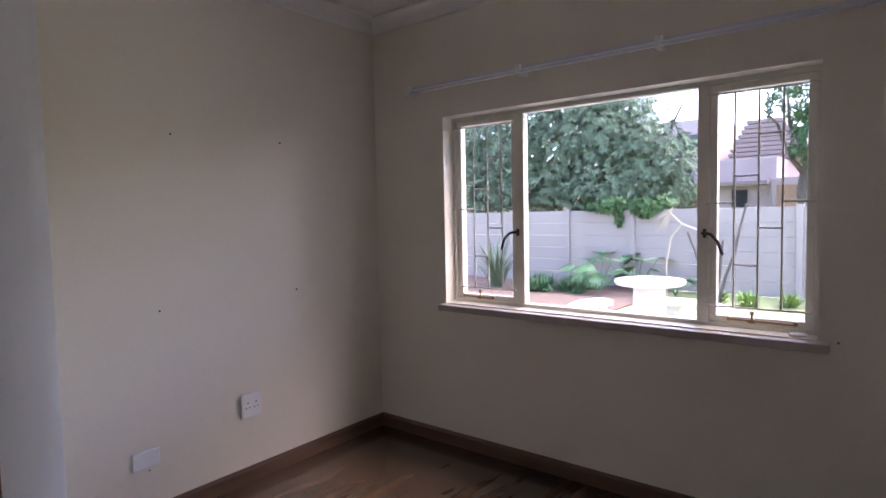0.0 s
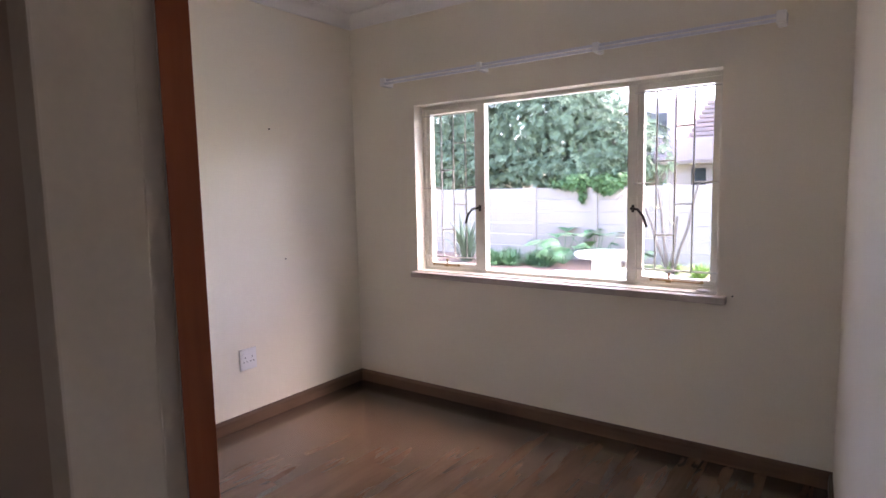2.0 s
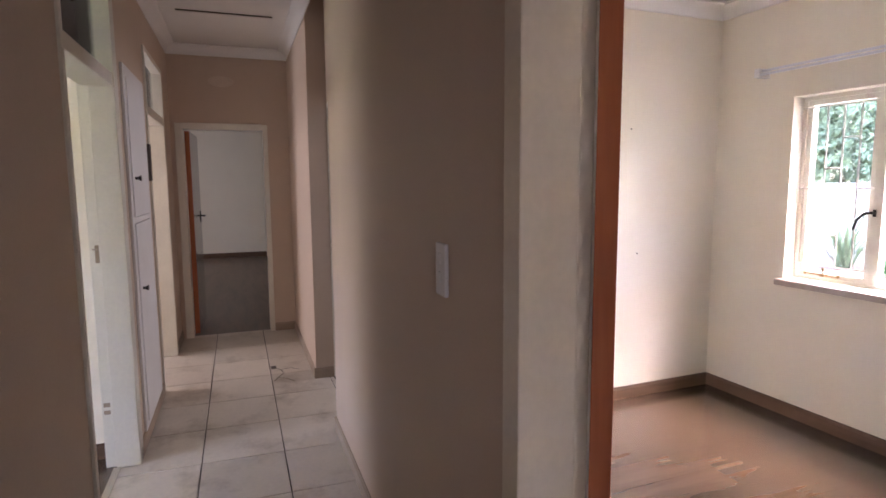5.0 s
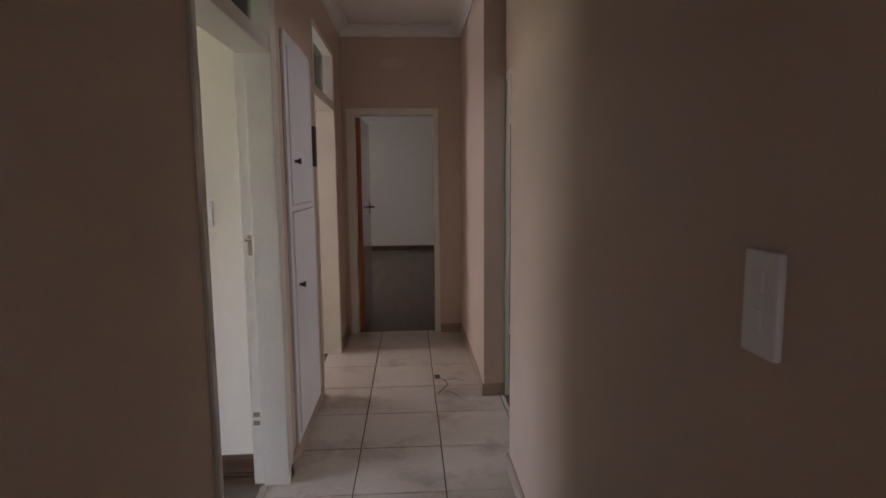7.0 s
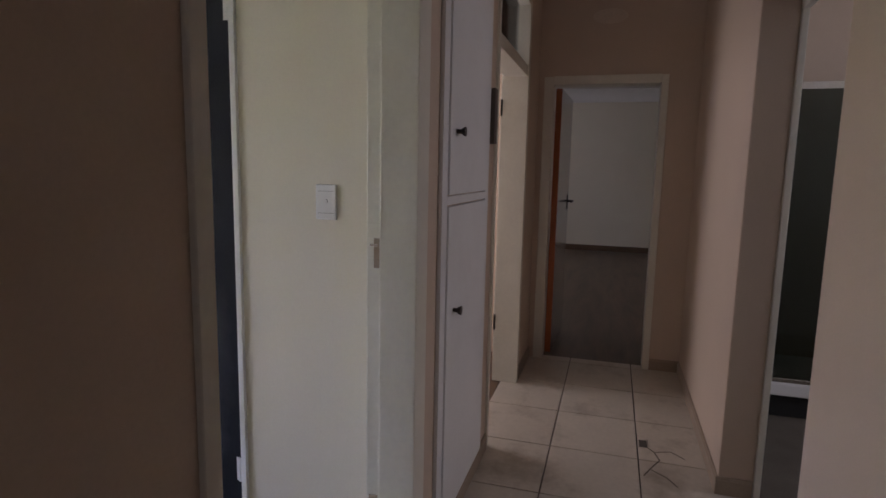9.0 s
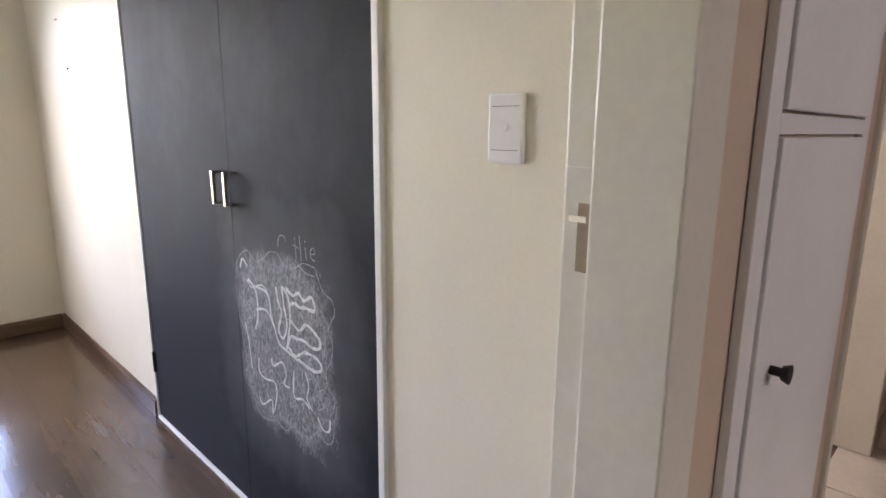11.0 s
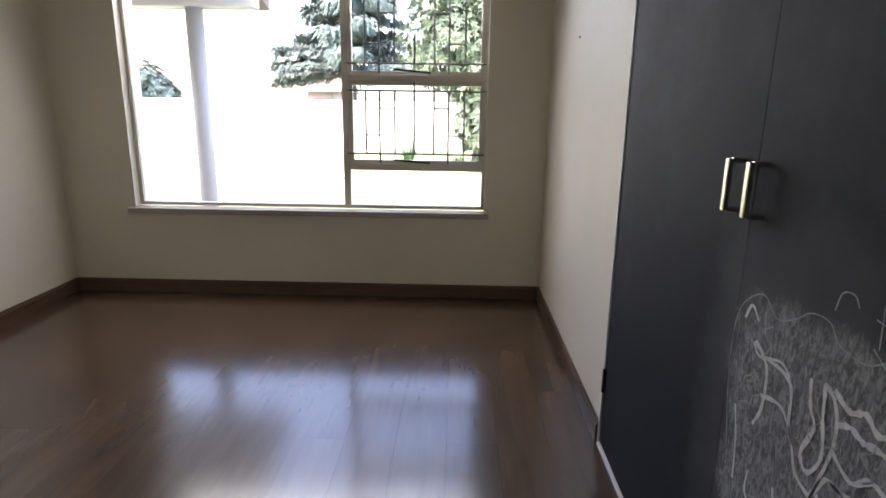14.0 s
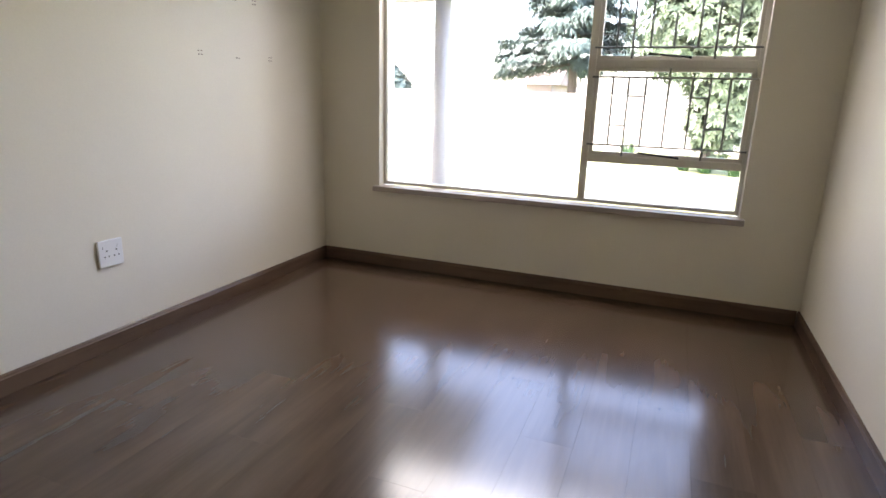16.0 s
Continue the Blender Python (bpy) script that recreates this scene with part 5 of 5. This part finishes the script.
leaves("crown", p, q, np.random.uniform(0.12, 0.24, len(p)), M_LEAF_C, cs)
random.seed(8)
np.random.seed(8)
gt = empty("garden_tree", "pale green leafy tree at the corner of the lawn", "tree", at=(3.15, 0, 0))
bm = bmesh.new()
limb_mesh(bm, (-6.2, -17.2, GZ), (-6.1, -17.2, 2.0), 0.14, 0.1)
for k in range(8):
    limb_mesh(bm, (-6.1, -17.2, 1.6), (-6.1 + random.uniform(-1.4, 1.4), -17.2 + random.uniform(-1, 1), random.uniform(2.4, 4.2)), 0.06, 0.015)
part("trunk", bm, M_BARK, gt)
p, q = lumpy_points(5200, [(-5.6, -17.2, 2.9, 1.5, 1.2, 1.3), (-6.8, -17, 2.2, 1.3, 1.2, 1.5), (-7.4, -17.2, 3.6, 1.8, 1.4, 1.6), (-6.4, -16.8, 0.9, 0.8, 0.7, 0.9), (-5.9, -17.4, 4.3, 1.5, 1.3, 1.1)], 0.4)
leaves("crown", p, q, np.random.uniform(0.12, 0.24, len(p)), M_LEAF_E, gt)
for x, y in ((-3.1, -16.6), (-2.6, -16.9), (-3.7, -16.4)):
    blades("ground_cover", "low green ground cover at the wall foot", "plant", (x, y, GZ), 110, 0.5, M_LEAF_D, 1.3, 0.02)
blades("sword_lily", "small clump of strap leaves before the wall", "plant", (-1.2, -17.6, GZ), 50, 0.85, M_LEAF_D, 0.9, 0.02)
fh = empty("far_house", "distant house gable above the boundary wall", "house")
bm = bmesh.new()
box(bm, 3.3, -34, GZ, 4.5, -29, 1.9, bevel=0.02)
part("wall", bm, M_MAUVE, fh)
bm = bmesh.new()
vs = [bm.verts.new(v) for v in ((2.9, -28.7, 1.85), (4.8, -28.7, 1.85), (4.8, -34.3, 1.85), (2.9, -34.3, 1.85), (2.9, -31.5, 3.0), (4.8, -31.5, 3.0))]
for f in ((0, 1, 5, 4), (2, 3, 4, 5), (0, 4, 3), (1, 2, 5), (0, 3, 2, 1)):
    bm.faces.new([vs[i] for i in f])
part("roof", bm, M_ROOF, fh, "brown pitched roof")

# ---- floors: boards and tiles ----
random.seed(2)


def board_floor(name, label, x0, x1, y0, y1, w=0.192, length=1.285):
    fl = structure(name, [(x0, y0, -0.12, x1, y1, -0.011)], [M_SUBFLOOR])
    tagged(fl, label)
    meshes = {}

    def board(a, b, c, d):
        key = (round(b - a, 3), round(d - c, 3))
        if key not in meshes:
            bm = bmesh.new()
            g = 0.0001
            lx, ly = b - a, d - c
            lo = [bm.verts.new(v) for v in ((g, g, -0.010), (lx - g, g, -0.010), (lx - g, ly - g, -0.010), (g, ly - g, -0.010))]
            e = 0.0002
            mid = [bm.verts.new(v) for v in ((g, g, -0.0003), (lx - g, g, -0.0003), (lx - g, ly - g, -0.0003), (g, ly - g, -0.0003))]
            hi = [bm.verts.new(v) for v in ((g + e, g + e, 0), (lx - g - e, g + e, 0), (lx - g - e, ly - g - e, 0), (g + e, ly - g - e, 0))]
            for k in range(4):
                bm.faces.new((lo[k], lo[(k + 1) % 4], mid[(k + 1) % 4], mid[k]))
                bm.faces.new((mid[k], mid[(k + 1) % 4], hi[(k + 1) % 4], hi[k]))
            bm.faces.new(hi)
            meshes[key] = mesh_from("plank", bm, M_PLANK)
        o = new("plank", meshes[key])
        o.parent = fl
        o.location = (a, c, 0)

    col, x = 0, x0
    while x < x1 - 0.01:
        xe = min(x + w, x1)
        y = y0 - (col * 0.43) % length
        while y < y1 - 0.01:
            ya, yb = max(y, y0), min(y + length, y1)
            if yb - ya > 0.01:
                board(x, xe, ya, yb)
            y += length
        x, col = xe, col + 1
    return fl


_fl = askew(board_floor("floor_bedroom", "dark brown laminate plank floor", R1W, 0.40, NY + 0.005, R1N))
_fl.location.z += 0.0015
board_floor("floor_second", "dark brown glossy laminate plank floor", R2W, R2E, R2S, SY - 0.10)
structure("floor_end_room", [(-11.9, -3.4, -0.12, ENDX - 0.07, 2.5, -0.003)], [M_SKIRT])
structure("floor_third_room", [(ENDX, -4.2, -0.12, -3.85, SY - 0.10, -0.003)], [M_SKIRTY])
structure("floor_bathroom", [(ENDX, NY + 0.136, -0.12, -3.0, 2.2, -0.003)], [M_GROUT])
for x0, x1, y in ((-2.956, -2.098, SY - 0.10), (-0.64, 0.27, NY + 0.10)):
    bm = bmesh.new()
    box(bm, x0, y - 0.018, -0.002, x1, y + 0.018, 0.006, bevel=0.003)
    tagged(part("threshold_strip", bm, M_CHROME), "slim metal threshold strip in the doorway", "threshold")

tf = structure("floor_corridor", [(ENDX - 0.07, SY - 0.10, -0.12, 1.5, NY + 0.136, -0.008)], [M_GROUT])
tagged(tf, "cream ceramic tile floor with dark grout and stains")
xs = [-4.655 + 0.4515 * k for k in range(-3, 15)]
ys = [-0.746 + 0.4265 * k for k in range(-2, 4)]
tile_meshes = {}
for xa, xb in zip(xs[:-1], xs[1:]):
    for ya, yb in zip(ys[:-1], ys[1:]):
        a, b, c, d = max(xa, ENDX - 0.07), min(xb, 1.5), max(ya, SY - 0.10), min(yb, NY + 0.136)
        if b - a < 0.02 or d - c < 0.02:
            continue
        key = (round(b - a, 3), round(d - c, 3))
        if key not in tile_meshes:
            bm = bmesh.new()
            lx, ly, g, e = b - a, d - c, 0.0032, 0.002
            lo = [bm.verts.new(v) for v in ((g, g, -0.009), (lx - g, g, -0.009), (lx - g, ly - g, -0.009), (g, ly - g, -0.009))]
            mid = [bm.verts.new(v) for v in ((g, g, -0.002), (lx - g, g, -0.002), (lx - g, ly - g, -0.002), (g, ly - g, -0.002))]
            hi = [bm.verts.new(v) for v in ((g + e, g + e, 0), (lx - g - e, g + e, 0), (lx - g - e, ly - g - e, 0), (g + e, ly - g - e, 0))]
            for k in range(4):
                bm.faces.new((lo[k], lo[(k + 1) % 4], mid[(k + 1) % 4], mid[k]))
                bm.faces.new((mid[k], mid[(k + 1) % 4], hi[(k + 1) % 4], hi[k]))
            bm.faces.new(hi)
            tile_meshes[key] = mesh_from("tile", bm, M_TILE)
        o = new("tile", tile_meshes[key])
        o.parent = tf
        o.location = (a, c, 0)
# worn crack in one tile
bm = bmesh.new()
for pts in ([(-4.38, -0.30), (-4.30, -0.24), (-4.22, -0.22), (-4.12, -0.27), (-4.06, -0.20), (-3.99, -0.16)], [(-4.30, -0.24), (-4.33, -0.16), (-4.27, -0.10)], [(-4.12, -0.27), (-4.05, -0.30)]):
    for a, b in zip(pts[:-1], pts[1:]):
        a, b = Vector((*a, 0.0008)), Vector((*b, 0.0008))
        w = Vector((-(b - a).y, (b - a).x, 0)).normalized() * 0.0035
        bm.faces.new([bm.verts.new(v) for v in (a - w, b - w, b + w, a + w)])
box(bm, -4.42, -0.31, 0.0004, -4.34, -0.27, 0.001)
tagged(part("tile_crack", bm, M_GROUT), "dark crack and chip across a cream tile", "crack")
